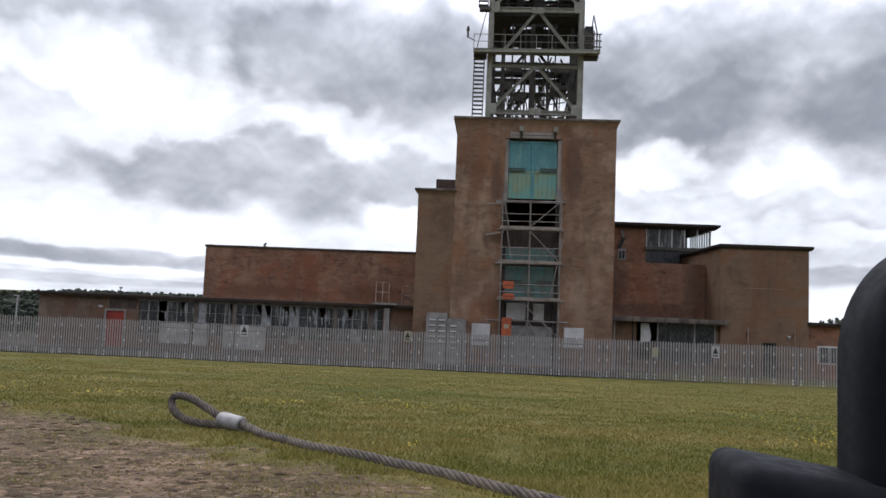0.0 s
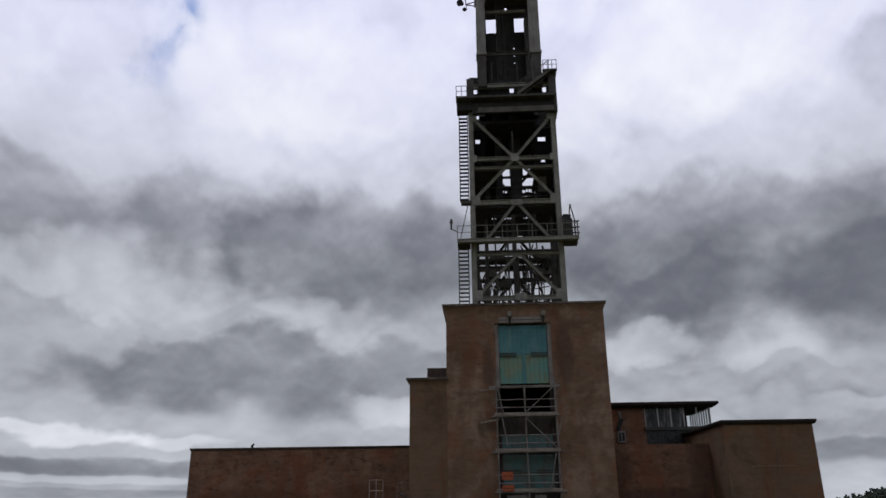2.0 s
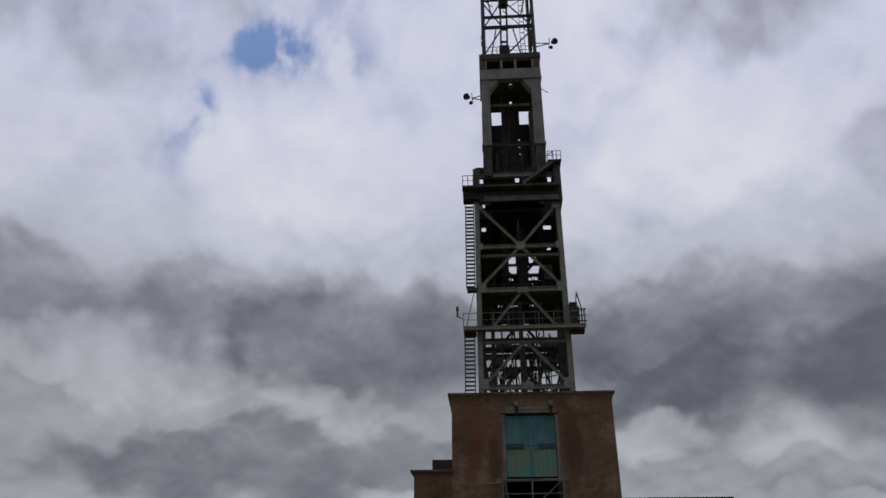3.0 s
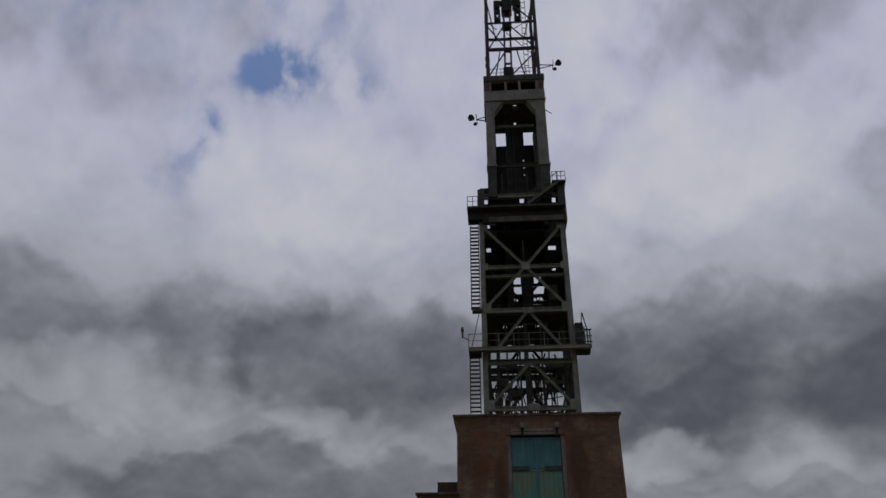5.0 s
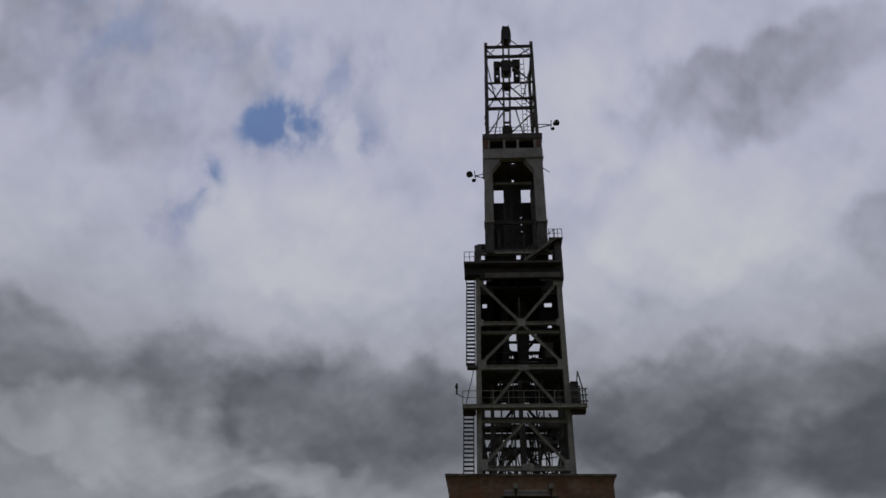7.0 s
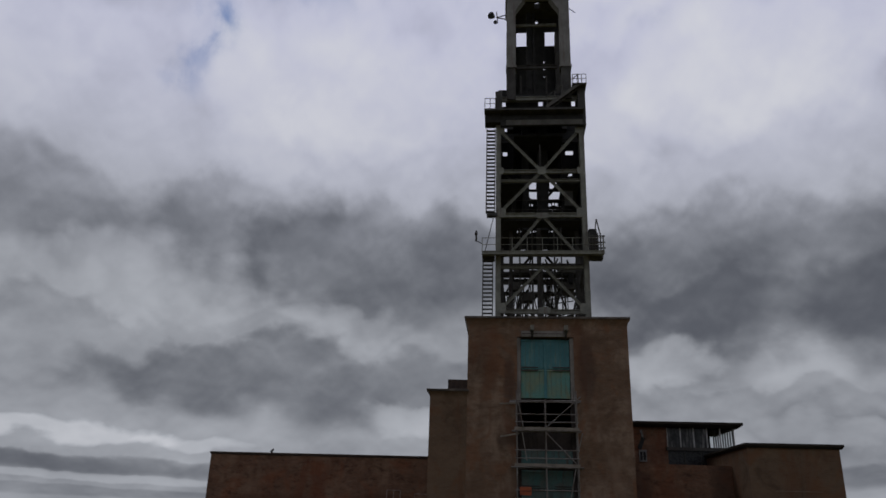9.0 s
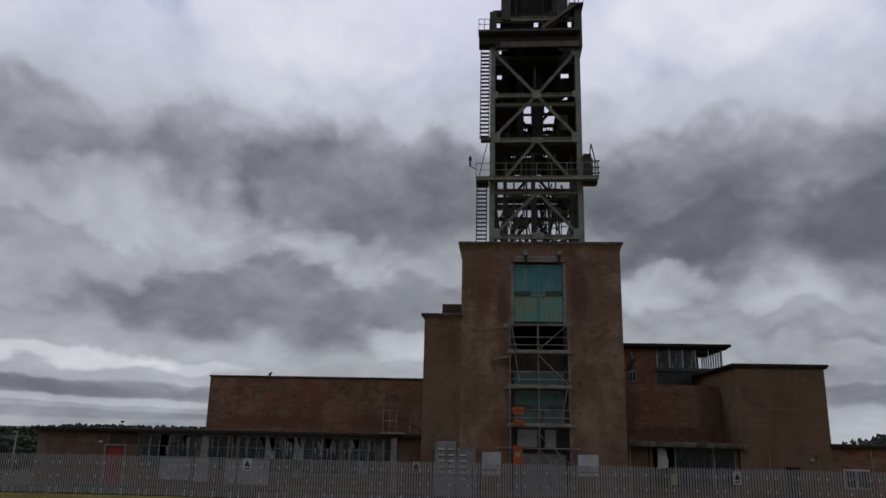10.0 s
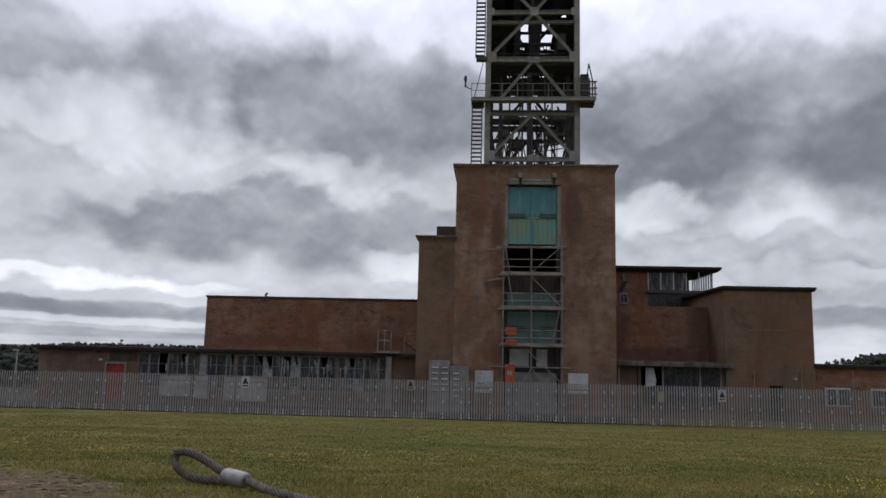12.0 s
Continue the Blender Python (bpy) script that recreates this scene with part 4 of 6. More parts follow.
part("portal_ledge", bx(0.05, 5.57, 51.9, 52.5, 46.22, 46.36), PORTAL, frame_tower)
part("portal_frieze", sheet(0.12, 5.5, 47.35, 48.5, [(0.72, 1.95, 47.4, 48.42), (2.15, 3.2, 47.4, 48.42), (3.4, 4.75, 47.4, 48.42)], 52.0, 0.25), PORTAL, frame_tower)
part("frieze_back", bx(0.2, 5.4, 53.0, 53.2, 47.35, 48.5), SHEET_DARK, frame_tower)
cap = bx(0.06, 5.58, 51.9, 55.4, 48.5, 49.1)
bx(0.06, 5.58, 56.4, 58.0, 48.5, 49.1, cap)
bx(0.06, 2.7, 55.4, 56.4, 48.5, 49.1, cap)
bx(3.25, 5.58, 55.4, 56.4, 48.5, 49.1, cap)
part("portal_cap", cap, STEEL_DARK, frame_tower)
for x in (0.38, 5.2):
    part("frieze_end_plate", bx(x - 0.22, x + 0.22, 51.96, 51.998, 47.45, 48.4), RUSTY_PLATE, frame_tower)
for sx, x in ((1, 0.92), (-1, 4.62)):
    bm = bmesh.new()
    tri = ((x, 46.3), (x + sx * 0.85, 46.3), (x, 45.0))
    f = [bm.verts.new((p, 52.02, q)) for p, q in tri]
    g = [bm.verts.new((p, 52.8, q)) for p, q in tri]
    for face in (f, g[::-1]):
        bm.faces.new(face)
    for k in range(3):
        bm.faces.new((f[k], g[k], g[(k + 1) % 3], f[(k + 1) % 3]))
    bmesh.ops.recalc_face_normals(bm, faces=bm.faces[:])
    part("haunch", bm, PORTAL, frame_tower)
KC = 57.9 / 52.0


def hole_c(x0, x1, z0, z1):
    return x0 * KC, x1 * KC, 4.1 + (z0 - 4.1) * KC, 4.1 + (z1 - 4.1) * KC


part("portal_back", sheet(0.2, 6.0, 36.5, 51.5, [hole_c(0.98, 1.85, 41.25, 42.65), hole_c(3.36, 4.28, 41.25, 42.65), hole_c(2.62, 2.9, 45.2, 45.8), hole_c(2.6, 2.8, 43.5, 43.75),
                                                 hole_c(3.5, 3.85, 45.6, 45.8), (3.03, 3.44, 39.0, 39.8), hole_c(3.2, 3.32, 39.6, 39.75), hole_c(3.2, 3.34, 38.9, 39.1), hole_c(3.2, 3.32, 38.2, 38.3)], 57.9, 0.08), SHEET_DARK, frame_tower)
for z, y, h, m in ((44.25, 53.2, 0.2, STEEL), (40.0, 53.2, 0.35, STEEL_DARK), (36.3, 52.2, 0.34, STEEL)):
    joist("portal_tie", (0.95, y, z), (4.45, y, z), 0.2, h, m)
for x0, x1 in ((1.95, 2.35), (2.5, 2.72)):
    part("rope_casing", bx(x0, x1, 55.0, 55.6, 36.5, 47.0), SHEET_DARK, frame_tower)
for x in (1.4, 3.6):
    member("rope_guide", (x, 54.5, 36.5), (x, 54.5, 40.0), 0.12, 0.12, STEEL_DARK)
member("loose_bar", (5.45, 52.0, 45.0), (6.0, 52.0, 44.55), 0.05, 0.05, STEEL_DARK)

# open lattice crown with the sheave mast
DX0, DX1, DF, DB, DT = 0.54, 5.16, 52.2, 56.8, 61.2
for x in (DX0, DX1):
    for y in (DF, DB):
        bm = bx(x - 0.16, x + 0.16, y - 0.02, y + 0.04, 49.1, DT + 0.4)
        bx(x - 0.03, x + 0.03, y + 0.04, y + 0.3, 49.1, DT + 0.4, bm)
        part("lattice_post", bm, STEEL_DARK, frame_tower)
for z, w in ((52.5, 0.3), (53.75, 0.22), (55.85, 0.1), (59.5, 0.32), (60.9, 0.3)):
    joist("lattice_girder", (DX0, DF, z), (DX1, DF, z), 0.18, w, STEEL_DARK)
    if z < 53:
        joist("lattice_girder", (DX0, DB, z), (DX1, DB, z), 0.14, w * 0.5, STEEL_DARK)
    for x in (DX0, DX1):
        member("lattice_side", (x, DF, z), (x, DB, z), 0.14, w * 0.7, STEEL_DARK)
for (x0, z0), (x1, z1) in (((DX0, 49.3), (2.2, 52.3)), ((DX1, 52.3), (2.7, 49.4)), ((DX0, 52.5), (2.2, 55.6)), ((DX1, 52.5), (2.7, 55.6)), ((DX0, 55.7), (2.3, 52.6)), ((DX1, 55.8), (2.6, 58.9)),
                           ((0.6, 60.6), (1.6, 59.4)), ((4.9, 60.6), (3.4, 59.4)), ((DX1, 59.2), (4.0, 53.6)), ((DX0, 59.2), (1.4, 53.6)), ((3.9, 49.2), (3.3, 52.3)), ((1.2, 49.2), (1.7, 52.3))):
    member("lattice_brace", (x0, DF + 0.1, z0), (x1, DF + 0.1, z1), 0.1, 0.1, STEEL_DARK)
    if z1 > 58:
        member("lattice_brace", (x0, DB - 0.1, z0), (x1, DB - 0.1, z1), 0.06, 0.06, STEEL_DARK)
for x in (2.1, 2.68):
    member("mast_chord", (x, 52.6, 49.1), (x + 0.24, 52.6, 62.6), 0.17, 0.2, STEEL_DARK)
for k in range(8):
    part("mast_plate", bx(2.1 + 0.028 * k, 2.68 + 0.028 * k, 52.62, 52.7, 49.5 + 1.5 * k, 49.5 + 1.5 * k + (0.7 if k in (0, 4, 6) else 0.22)), STEEL_DARK, frame_tower)
part("mast_box", bx(2.05, 3.05, 52.3, 53.3, 57.6, 59.2, bevel=0.12), SHEET_DARK, frame_tower)
part("sheave_arm", bx(1.3, 3.9, 52.5, 52.9, 58.72, 59.12), SHEET_DARK, frame_tower)
part("sheave_box", bx(1.3, 1.9, 52.4, 53.2, 58.2, 59.1, bevel=0.06), SHEET_DARK, frame_tower)
part("sheave_box", bx(3.15, 3.9, 52.4, 53.2, 58.3, 59.3, bevel=0.06), SHEET_DARK, frame_tower)
for x in (1.6, 3.56):
    part("counterweight", sheet(x - 0.3, x + 0.32, 56.5, 57.9, [(x - 0.05, x + 0.12, 57.0, 57.5)], 52.5, 0.3), SHEET_DARK, frame_tower)
part("mast_knot", bx(2.05, 2.95, 52.4, 53.0, 55.45, 56.2, bevel=0.12), SHEET_DARK, frame_tower)
part("mast_foot", bx(1.95, 2.85, 52.4, 53.0, 49.1, 50.6, bevel=0.15), SHEET_DARK, frame_tower)
hood = bmesh.new()
for z, w in ((62.3, 0.30), (62.65, 0.52), (63.5, 0.48), (64.2, 0.34)):
    for x, y in ((-w, 0), (w, 0), (w, 0.9), (-w, 0.9)):
        hood.verts.new((2.66 + x, 52.4 + y, z))
hood.verts.ensure_lookup_table()
hv = hood.verts
for k in range(3):
    for q in range(4):
        hood.faces.new((hv[k * 4 + q], hv[k * 4 + (q + 1) % 4], hv[k * 4 + 4 + (q + 1) % 4], hv[k * 4 + 4 + q]))
hood.faces.new((hv[3], hv[2], hv[1], hv[0]))
hood.faces.new((hv[12], hv[13], hv[14], hv[15]))
part("mast_head", hood, SHEET_DARK, frame_tower)
for x in (2.4, 2.94):
    part("mast_horn", bx(x - 0.09, x + 0.09, 52.5, 52.9, 64.05, 64.4), SHEET_DARK, frame_tower)
for x, z in ((DX0 + 0.3, 60.3), (DX1 - 0.2, 60.3)):
    member("mast_stay", (2.66, 52.7, 63.0), (x, 52.7, z), 0.06, 0.06, STEEL_DARK)
railing(DX0, DX1, 52.05, 49.1, 5, STEEL_DARK, 0.9)
for z in (50.8, 51.6):
    part("cable_box", bx(DX0 - 0.25, DX0 - 0.02, 52.2, 52.5, z - 0.25, z + 0.1, bevel=0.03), SHEET_DARK, frame_tower)
for k in range(16):
    member("rung", (4.0, 53.4, 49.4 + 0.68 * k), (4.4, 53.4, 49.4 + 0.68 * k), 0.05, 0.05, STEEL_DARK)
for x in (4.0, 4.4):
    member("ladder_rail", (x, 53.4, 49.1), (x, 53.4, 60.4), 0.05, 0.05, STEEL_DARK)


def floodlight(root, head, s):
    """Two lamps on a lattice bracket."""
    ob = thing("floodlight", root, "pair of black floodlights on a bracket arm of the headframe", "floodlight", "floodlights on the headframe")
    r, h = Vector(root), Vector(head)
    part("bracket_arm", tube(r + Vector((0, 0, 0.22)), h, 0.045), STEEL_DARK, ob)
    part("bracket_arm", tube(r - Vector((0, 0, 0.25)), h, 0.045), STEEL_DARK, ob)
    part("yoke", beam(h + Vector((0, 0, 0.6)), h - Vector((0.1 * s, 0, 0.5)), 0.07, 0.07), STEEL_DARK, ob)
    for dx, dz, rad in ((0.38, 0.18, 0.3), (0.05, -0.5, 0.17)):
        c = h + Vector((dx * s, 0, dz))
        bm = bmesh.new()
        bmesh.ops.create_cone(bm, cap_ends=True, segments=16, radius1=rad * 0.55, radius2=rad, depth=rad * 1.5, matrix=Matrix.Translation(c) @ Matrix.Rotation(radians(115), 4, "X") @ Matrix.Rotation(radians(25 * s), 4, "Y"))
        part("lamp_head", bm, SHEET_DARK, ob)


floodlight((5.2, 52.1, 50.1), (6.55, 52.1, 50.2), 1)
floodlight((0.15, 52.0, 44.3), (-0.7, 52.0, 44.25), -1)


# ---- openings and fittings of the facades ----
def leaf_door(x0, x1, z0, z1, y, upper, lower, label):
    ob = thing("loading_door", ((x0 + x1) / 2, y, z0), label, "door")
    zm = z0 + (z1 - z0) * 0.49
    cx = (x0 + x1) / 2
    for a, b in ((x0 + 0.02, cx - 0.09), (cx + 0.09, x1 - 0.02)):
        for za, zb, m in ((zm, z1, upper), (z0, zm - 0.03, lower)):
            leaf = part("door_leaf", bx(a, b, y, y + 0.08, za, zb), m, ob)
            part("rail", bx(a, b, y - 0.05, y, za, za + 0.14), m, leaf)
            part("rail", bx(a, b, y - 0.05, y, zb - 0.12, zb), m, leaf)
            for k in range(1, 5):
                x = a + (b - a) * k / 5
                part("board_joint", bx(x - 0.012, x + 0.008, y - 0.008, y + 0.002, za + 0.14, zb - 0.12), TEAL_DIM, leaf)
        w = (b - a) * 0.75
        s = a if a < cx - 1 else b - w
        part("door_bar", bx(s, s + w, y - 0.1, y - 0.05, zm - 0.13, zm - 0.05), STEEL_DARK, ob)
        part("door_bar", bx(s, s + w, y - 0.1, y - 0.05, zm + 0.08, zm + 0.15), STEEL_DARK, ob)
    part("centre_post", bx(cx - 0.09, cx + 0.09, y - 0.09, y + 0.06, z0, z1), upper, ob)
    return ob


leaf_door(1.07, 4.36, 11.5, 15.45, 49.2, TEAL, TEAL_WORN, "tall double door in faded turquoise paint, rusting below")
leaf_door(1.05, 4.4, 4.75, 6.9, 49.3, TEAL_DIM, TEAL_DIM, "grimy turquoise double door behind the scaffold")
solo("infill_panel", bx(1.05, 4.4, 49.3, 49.36, 7.1, 8.2, bevel=0.01), TEAL_DIM, "grimy turquoise panel closing the lower bay", "panel")
solo("white_shutter", bx(1.25, 2.55, 49.2, 49.27, 3.3, 4.42, bevel=0.01), BOARD_DULL, "stained white board over the ground-floor opening", "board")
solo("white_shutter", bx(3.04, 3.76, 49.2, 49.27, 3.3, 4.42, bevel=0.01), BOARD_DULL, "narrow stained white board over the ground-floor opening", "board")
solo("ground_shutter", bx(1.1, 4.4, 49.28, 49.34, 0.3, 2.9, bevel=0.01), GREY_BOX, "grey shutter at the foot of the tower", "shutter")
for x in (1.85, 4.12):
    ob = thing("hoist_bracket", (x, 49.0, 15.7), "grey steel hoist bracket above the doors", "bracket", "hoist brackets")
    part("bracket_beam", bx(x - 0.12, x + 0.12, 48.3, 49.5, 15.95, 16.28), STEEL, ob)
    part("bracket_strut", beam((x, 48.95, 15.4), (x, 48.45, 15.95), 0.14, 0.14), STEEL_DARK, ob)
for x0, x1 in ((0.82, 1.06), (4.37, 4.62)):
    solo("jamb_lining", bx(x0, x1, 49.06, 49.45, 11.35, 15.55), CONCRETE, "stained concrete jamb beside the tall doors", "jamb", kind="structure")
    solo("lower_jamb", bx(x0, x1, 49.12, 49.45, 0.3, 11.35), RECESS_BRICK, "shaded brick jamb behind the scaffold", "jamb", kind="structure")

# scaffold against the recess
scaffold = thing("scaffold", (2.7, 48.5, 0.1), "rusting tube scaffold with boarded lifts in front of the tower doors", "scaffold")
SF, SB = 48.35, 48.95
ST = (0.76, 2.62, 4.62)
for x in ST:
    for y in (SF, SB):
        top = 11.9 if x != ST[1] else 11.3
        part("standard", tube((x + 0.05, y, 0.12), (x, y, top), 0.045), SCAFFOLD, scaffold)
for z, x0, x1 in ((11.2, 0.3, 4.95), (9.28, 0.45, 4.9), (7.02, 0.4, 5.0), (4.58, 0.5, 5.05), (3.22, -0.1, 5.3)):
    for y in (SF, SB):
        part("ledger", tube((x0, y, z), (x1, y, z + 0.03), 0.042), SCAFFOLD, scaffold)
for z in (9.28, 7.02, 4.58):
    for k in range(3):
        part("scaffold_board", bx(0.6 + 0.05 * k, 4.8 - 0.04 * k, SF + 0.03 + 0.19 * k, SF + 0.2 + 0.19 * k, z + 0.05, z + 0.1), BOARD, scaffold)
    part("toe_board", bx(0.62, 4.75, SF - 0.05, SF - 0.01, z + 0.06, z + 0.24), BOARD, scaffold)
    for dz in (0.55, 1.05):
        part("guard_rail", tube((0.66, SF - 0.05, z + dz), (4.75, SF - 0.05, z + dz + 0.02), 0.035), SCAFFOLD, scaffold)
for a, b in (((2.65, 9.5), (4.9, 11.5)), ((2.6, 9.2), (4.5, 7.3)), ((4.95, 9.2), (4.55, 7.6)), ((4.45, 6.95), (4.0, 4.7)), ((1.1, 9.2), (1.4, 7.4)), ((0.85, 11.2), (1.2, 9.4)),
             ((2.3, 4.5), (3.1, 3.6)), ((3.6, 3.2), (4.6, 2.3)), ((0.7, 0.2), (2.6, 3.1)), ((2.7, 3.2), (4.6, 0.3))):
    part("brace", tube((a[0], SF - 0.09, a[1]), (b[0], SF - 0.09, b[1]), 0.035), SCAFFOLD, scaffold)
for z, x0, slope in ((11.0, -0.35, 0.06), (8.9, -0.3, 0.22)):
    part("put_log", beam((x0, 48.5, z), (0.9, 48.5, z + slope), 0.09, 0.2), BOARD, scaffold)
for x0, x1, z0, z1 in ((0.94, 1.67, 5.33, 5.82), (0.95, 1.69, 4.64, 5.02)):
    ob = solo("orange_barrier", bx(x0, x1, SF - 0.14, SF - 0.09, z0, z1, bevel=0.015), ORANGE, "orange plastic mesh barrier tied to the scaffold", "barrier", "orange barriers")
    part("slot", bx(x0 + 0.06, x1 - 0.06, SF - 0.144, SF - 0.139, (z0 + z1) / 2 - 0.02, (z0 + z1) / 2 + 0.02), SHEET_DARK, ob)
sign = thing("orange_notice", (1.26, SF - 0.12, 2.3), "orange notice board with a pale panel on the scaffold", "sign")
part("board", bx(0.95, 1.58, SF - 0.14, SF - 0.1, 2.2, 3.42, bevel=0.01), ORANGE, sign)
part("panel", bx(1.1, 1.42, SF - 0.15, SF - 0.143, 2.72, 2.98), YELLOW_SIGN, sign)

# foot of the tower
cab = thing("switch_cabinet", (-2.7, 48.5, 0.1), "pale grey steel switch cabinet with louvred vents", "cabinet")
for x0, x1, z1 in ((-4.0, -2.66, 3.55), (-2.62, -1.42, 3.2)):
    body = part("body", bx(x0, x1, 47.9, 48.9, 0.1, z1, bevel=0.02), GREY_BOX, cab)
    for c in range(2 if x0 < -3 else 1):
        for r in range(5):
            x, z = x0 + 0.42 + 0.62 * c, z1 - 0.5 - 0.36 * r
            part("louvre", bx(x - 0.22, x + 0.2, 47.86, 47.9, z, z + 0.09), WHITE, body)
            part("louvre", bx(x - 0.22, x + 0.2, 47.87, 47.9, z - 0.07, z - 0.02), STEEL_DARK, body)
for x0, x1, z0, z1, m, lab in ((-1.03, 0.2, 1.5, 2.95, WHITE, "stained white board propped at the tower foot"), (5.1, 6.4, 1.6, 2.92, WHITE, "white notice board fixed to the tower")):
    ob = thing("notice_board", ((x0 + x1) / 2, 48.9, z0), lab, "board")
    part("panel", bx(x0, x1, 48.9, 48.98, z0, z1, bevel=0.012), m, ob)
    for k in range(3):
        part("text_bar", bx(x0 + 0.15, x1 - 0.2 - 0.15 * k, 48.892, 48.899, z0 + 0.25 + 0.16 * k, z0 + 0.31 + 0.16 * k), GREY_BOX, ob)
    for x in (x0 + 0.08, x1 - 0.08):
        part("leg", bx(x - 0.04, x + 0.04, 48.91, 48.99, 0.05, z0), SCAFFOLD, ob)

# strip of broken windows in the low range
strip = thing("window_strip", (-16, 50.45, WIN_Z0), "long strip of broken steel windows with whitewashed and missing panes", "window")
PILLARS = [WIN_X0, -20.55, -17.75, -10.6, -8.1, WIN_X1]
rng = random.Random(11)
part("head_rail", bx(WIN_X0, WIN_X1, 50.42, 50.5, WIN_Z1 - 0.09, WIN_Z1), FRAME_PALE, strip)
part("sill", bx(WIN_X0, WIN_X1, 50.3, 50.55, WIN_Z0, WIN_Z0 + 0.1), CONCRETE, strip)
for x in PILLARS[1:-1]:
    part("pillar", bx(x - 0.16, x + 0.16, 50.38, 50.66, WIN_Z0, WIN_Z1), CANOPY, strip)
for a, b in zip(PILLARS, PILLARS[1:]):
    k = max(2, round((b - a) / 0.66))
    for i in range(k):
        xa, xb = a + (b - a) * i / k, a + (b - a) * (i + 1) / k
        if i:
            thick = 0.05 if i % 2 else 0.028
            part("mullion", bx(xa - thick, xa + thick, 50.42, 50.5, WIN_Z0, WIN_Z1), FRAME_PALE, strip)
        for za, zb in ((WIN_Z0 + 0.1, 2.1), (2.1, WIN_Z1 - 0.09)):
            u = rng.random()
            if u < (0.16 if xa < -21 else 0.07):
                continue
            mid = -17.5 < xa < -10.5
            m = GLASS_PALE if u > (0.93 if mid else 0.98) else GLASS_DIRTY if u > 0.42 else GLASS_DARK
            # a cracked pane keeps a jagged part of its glass
            bm = bmesh.new()
            cut = rng.random() < 0.28
            pts = [(xa + 0.03, za), (xb - 0.03, za), (xb - 0.03, zb), (xa + 0.03, zb)]
            if cut:
                w, h = xb - xa, zb - za
                pts = [(xa + 0.03, za), (xb - 0.03, za), (xb - 0.03, za + h * rng.uniform(0.3, 0.8)), (xa + w * rng.uniform(0.45, 0.7), za + h * rng.uniform(0.2, 0.7)), (xa + w * rng.uniform(0.15, 0.4), zb), (xa + 0.03, zb)]
            f = [bm.verts.new((x, 50.45, z)) for x, z in pts]
            g = [bm.verts.new((x, 50.456, z)) for x, z in pts]
            bm.faces.new(f)
            bm.faces.new(g[::-1])
            for q in range(len(f)):
                bm.faces.new((f[q], g[q], g[(q + 1) % len(f)], f[(q + 1) % len(f)]))
            part("pane", bm, m, strip)
    part("transom", bx(a, b, 50.42, 50.49, 2.08, 2.12), FRAME_PALE, strip)
    part("glazing_bar", bx(a, b, 50.42, 50.47, 2.79, 2.82), FRAME_PALE, strip)
# flakes of whitewashed glass and torn paper that still hang in the openings
for x0, x1, count in ((-24.3, -18.5, 8), (-17.9, -16.9, 4), (-14.6, -13.4, 6), (-12.5, -9.9, 13), (-8.6, -7.9, 2)):
    for _ in range(count):
        x, top, high, w = rng.uniform(x0, x1), rng.uniform(2.8, 3.5), rng.uniform(0.35, 1.1), rng.uniform(0.05, 0.16)
        pts = [(x, top), (x + w * 0.3, top - high * 0.45), (x + w * rng.uniform(0.1, 0.9), top - high), (x + w * rng.uniform(0.9, 1.4), top - high * rng.uniform(0.5, 0.8)), (x + w, top)]
        bm = bmesh.new()
        f = [bm.verts.new((p, 50.405, q)) for p, q in pts]
        g = [bm.verts.new((p, 50.413, q)) for p, q in pts]
        bm.faces.new(f)
        bm.faces.new(g[::-1])
        for q in range(5):
            bm.faces.new((f[q], g[q], g[(q + 1) % 5], f[(q + 1) % 5]))
        part("glass_shard", bm, GLASS_PALE, strip)
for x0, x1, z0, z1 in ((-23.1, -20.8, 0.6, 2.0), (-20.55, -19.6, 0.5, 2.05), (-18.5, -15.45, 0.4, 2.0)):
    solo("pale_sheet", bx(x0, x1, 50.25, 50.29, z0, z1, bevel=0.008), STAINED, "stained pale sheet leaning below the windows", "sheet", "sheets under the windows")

door = thing("red_door", (-26.4, 50.5, 0.15), "red painted steel door in the low range", "door")
part("leaf", bx(-27.08, -25.75, 50.5, 50.56, 0.15, 2.72), RED, door)
part("frame", sheet(-27.18, -25.65, 0.15, 2.84, [(-27.08, -25.75, 0.15, 2.72)], 50.36, 0.12), FRAME_PALE, door)
part("handle", bx(-25.95, -25.86, 50.42, 50.5, 1.15, 1.3), STEEL_DARK, door)
lamp = thing("bulkhead_lamp", (-27.45, 50.3, 3.0), "small white bulkhead lamp on the brick wall", "lamp")
part("lamp_body", bx(-27.62, -27.38, 50.25, 50.4, 2.93, 3.06, bevel=0.03), WHITE, lamp)
mast = thing("roof_vane", (-26.5, 51.0, 3.92), "small weather vane on the flat roof", "vane")
part("pole", tube((-26.5, 51, 3.92), (-26.48, 51, 4.4), 0.03), STEEL_DARK, mast)
part("head", bx(-26.56, -26.34, 50.97, 51.03, 4.3, 4.42, bevel=0.02), STEEL_DARK, mast)
vent = thing("roof_vent", (-17.7, 56.2, 8.08), "small dark cowl on the hall's parapet", "vent")
part("pipe", tube((-17.7, 56.2, 8.08), (-17.7, 56.2, 8.2), 0.06), SHEET_DARK, vent)
part("cowl", beam((-17.82, 56.2, 8.16), (-17.6, 56.2, 8.36), 0.12, 0.12), SHEET_DARK, vent)
wall_panel = solo("door_head_panel", bx(-26.9, -24.9, 50.36, 50.395, 2.9, 3.66), COPING, "dark panel above the red door", "panel")
pole = thing("lamp_post", (-31.5, 47.0, 0.12), "thin grey post behind the fence", "post")
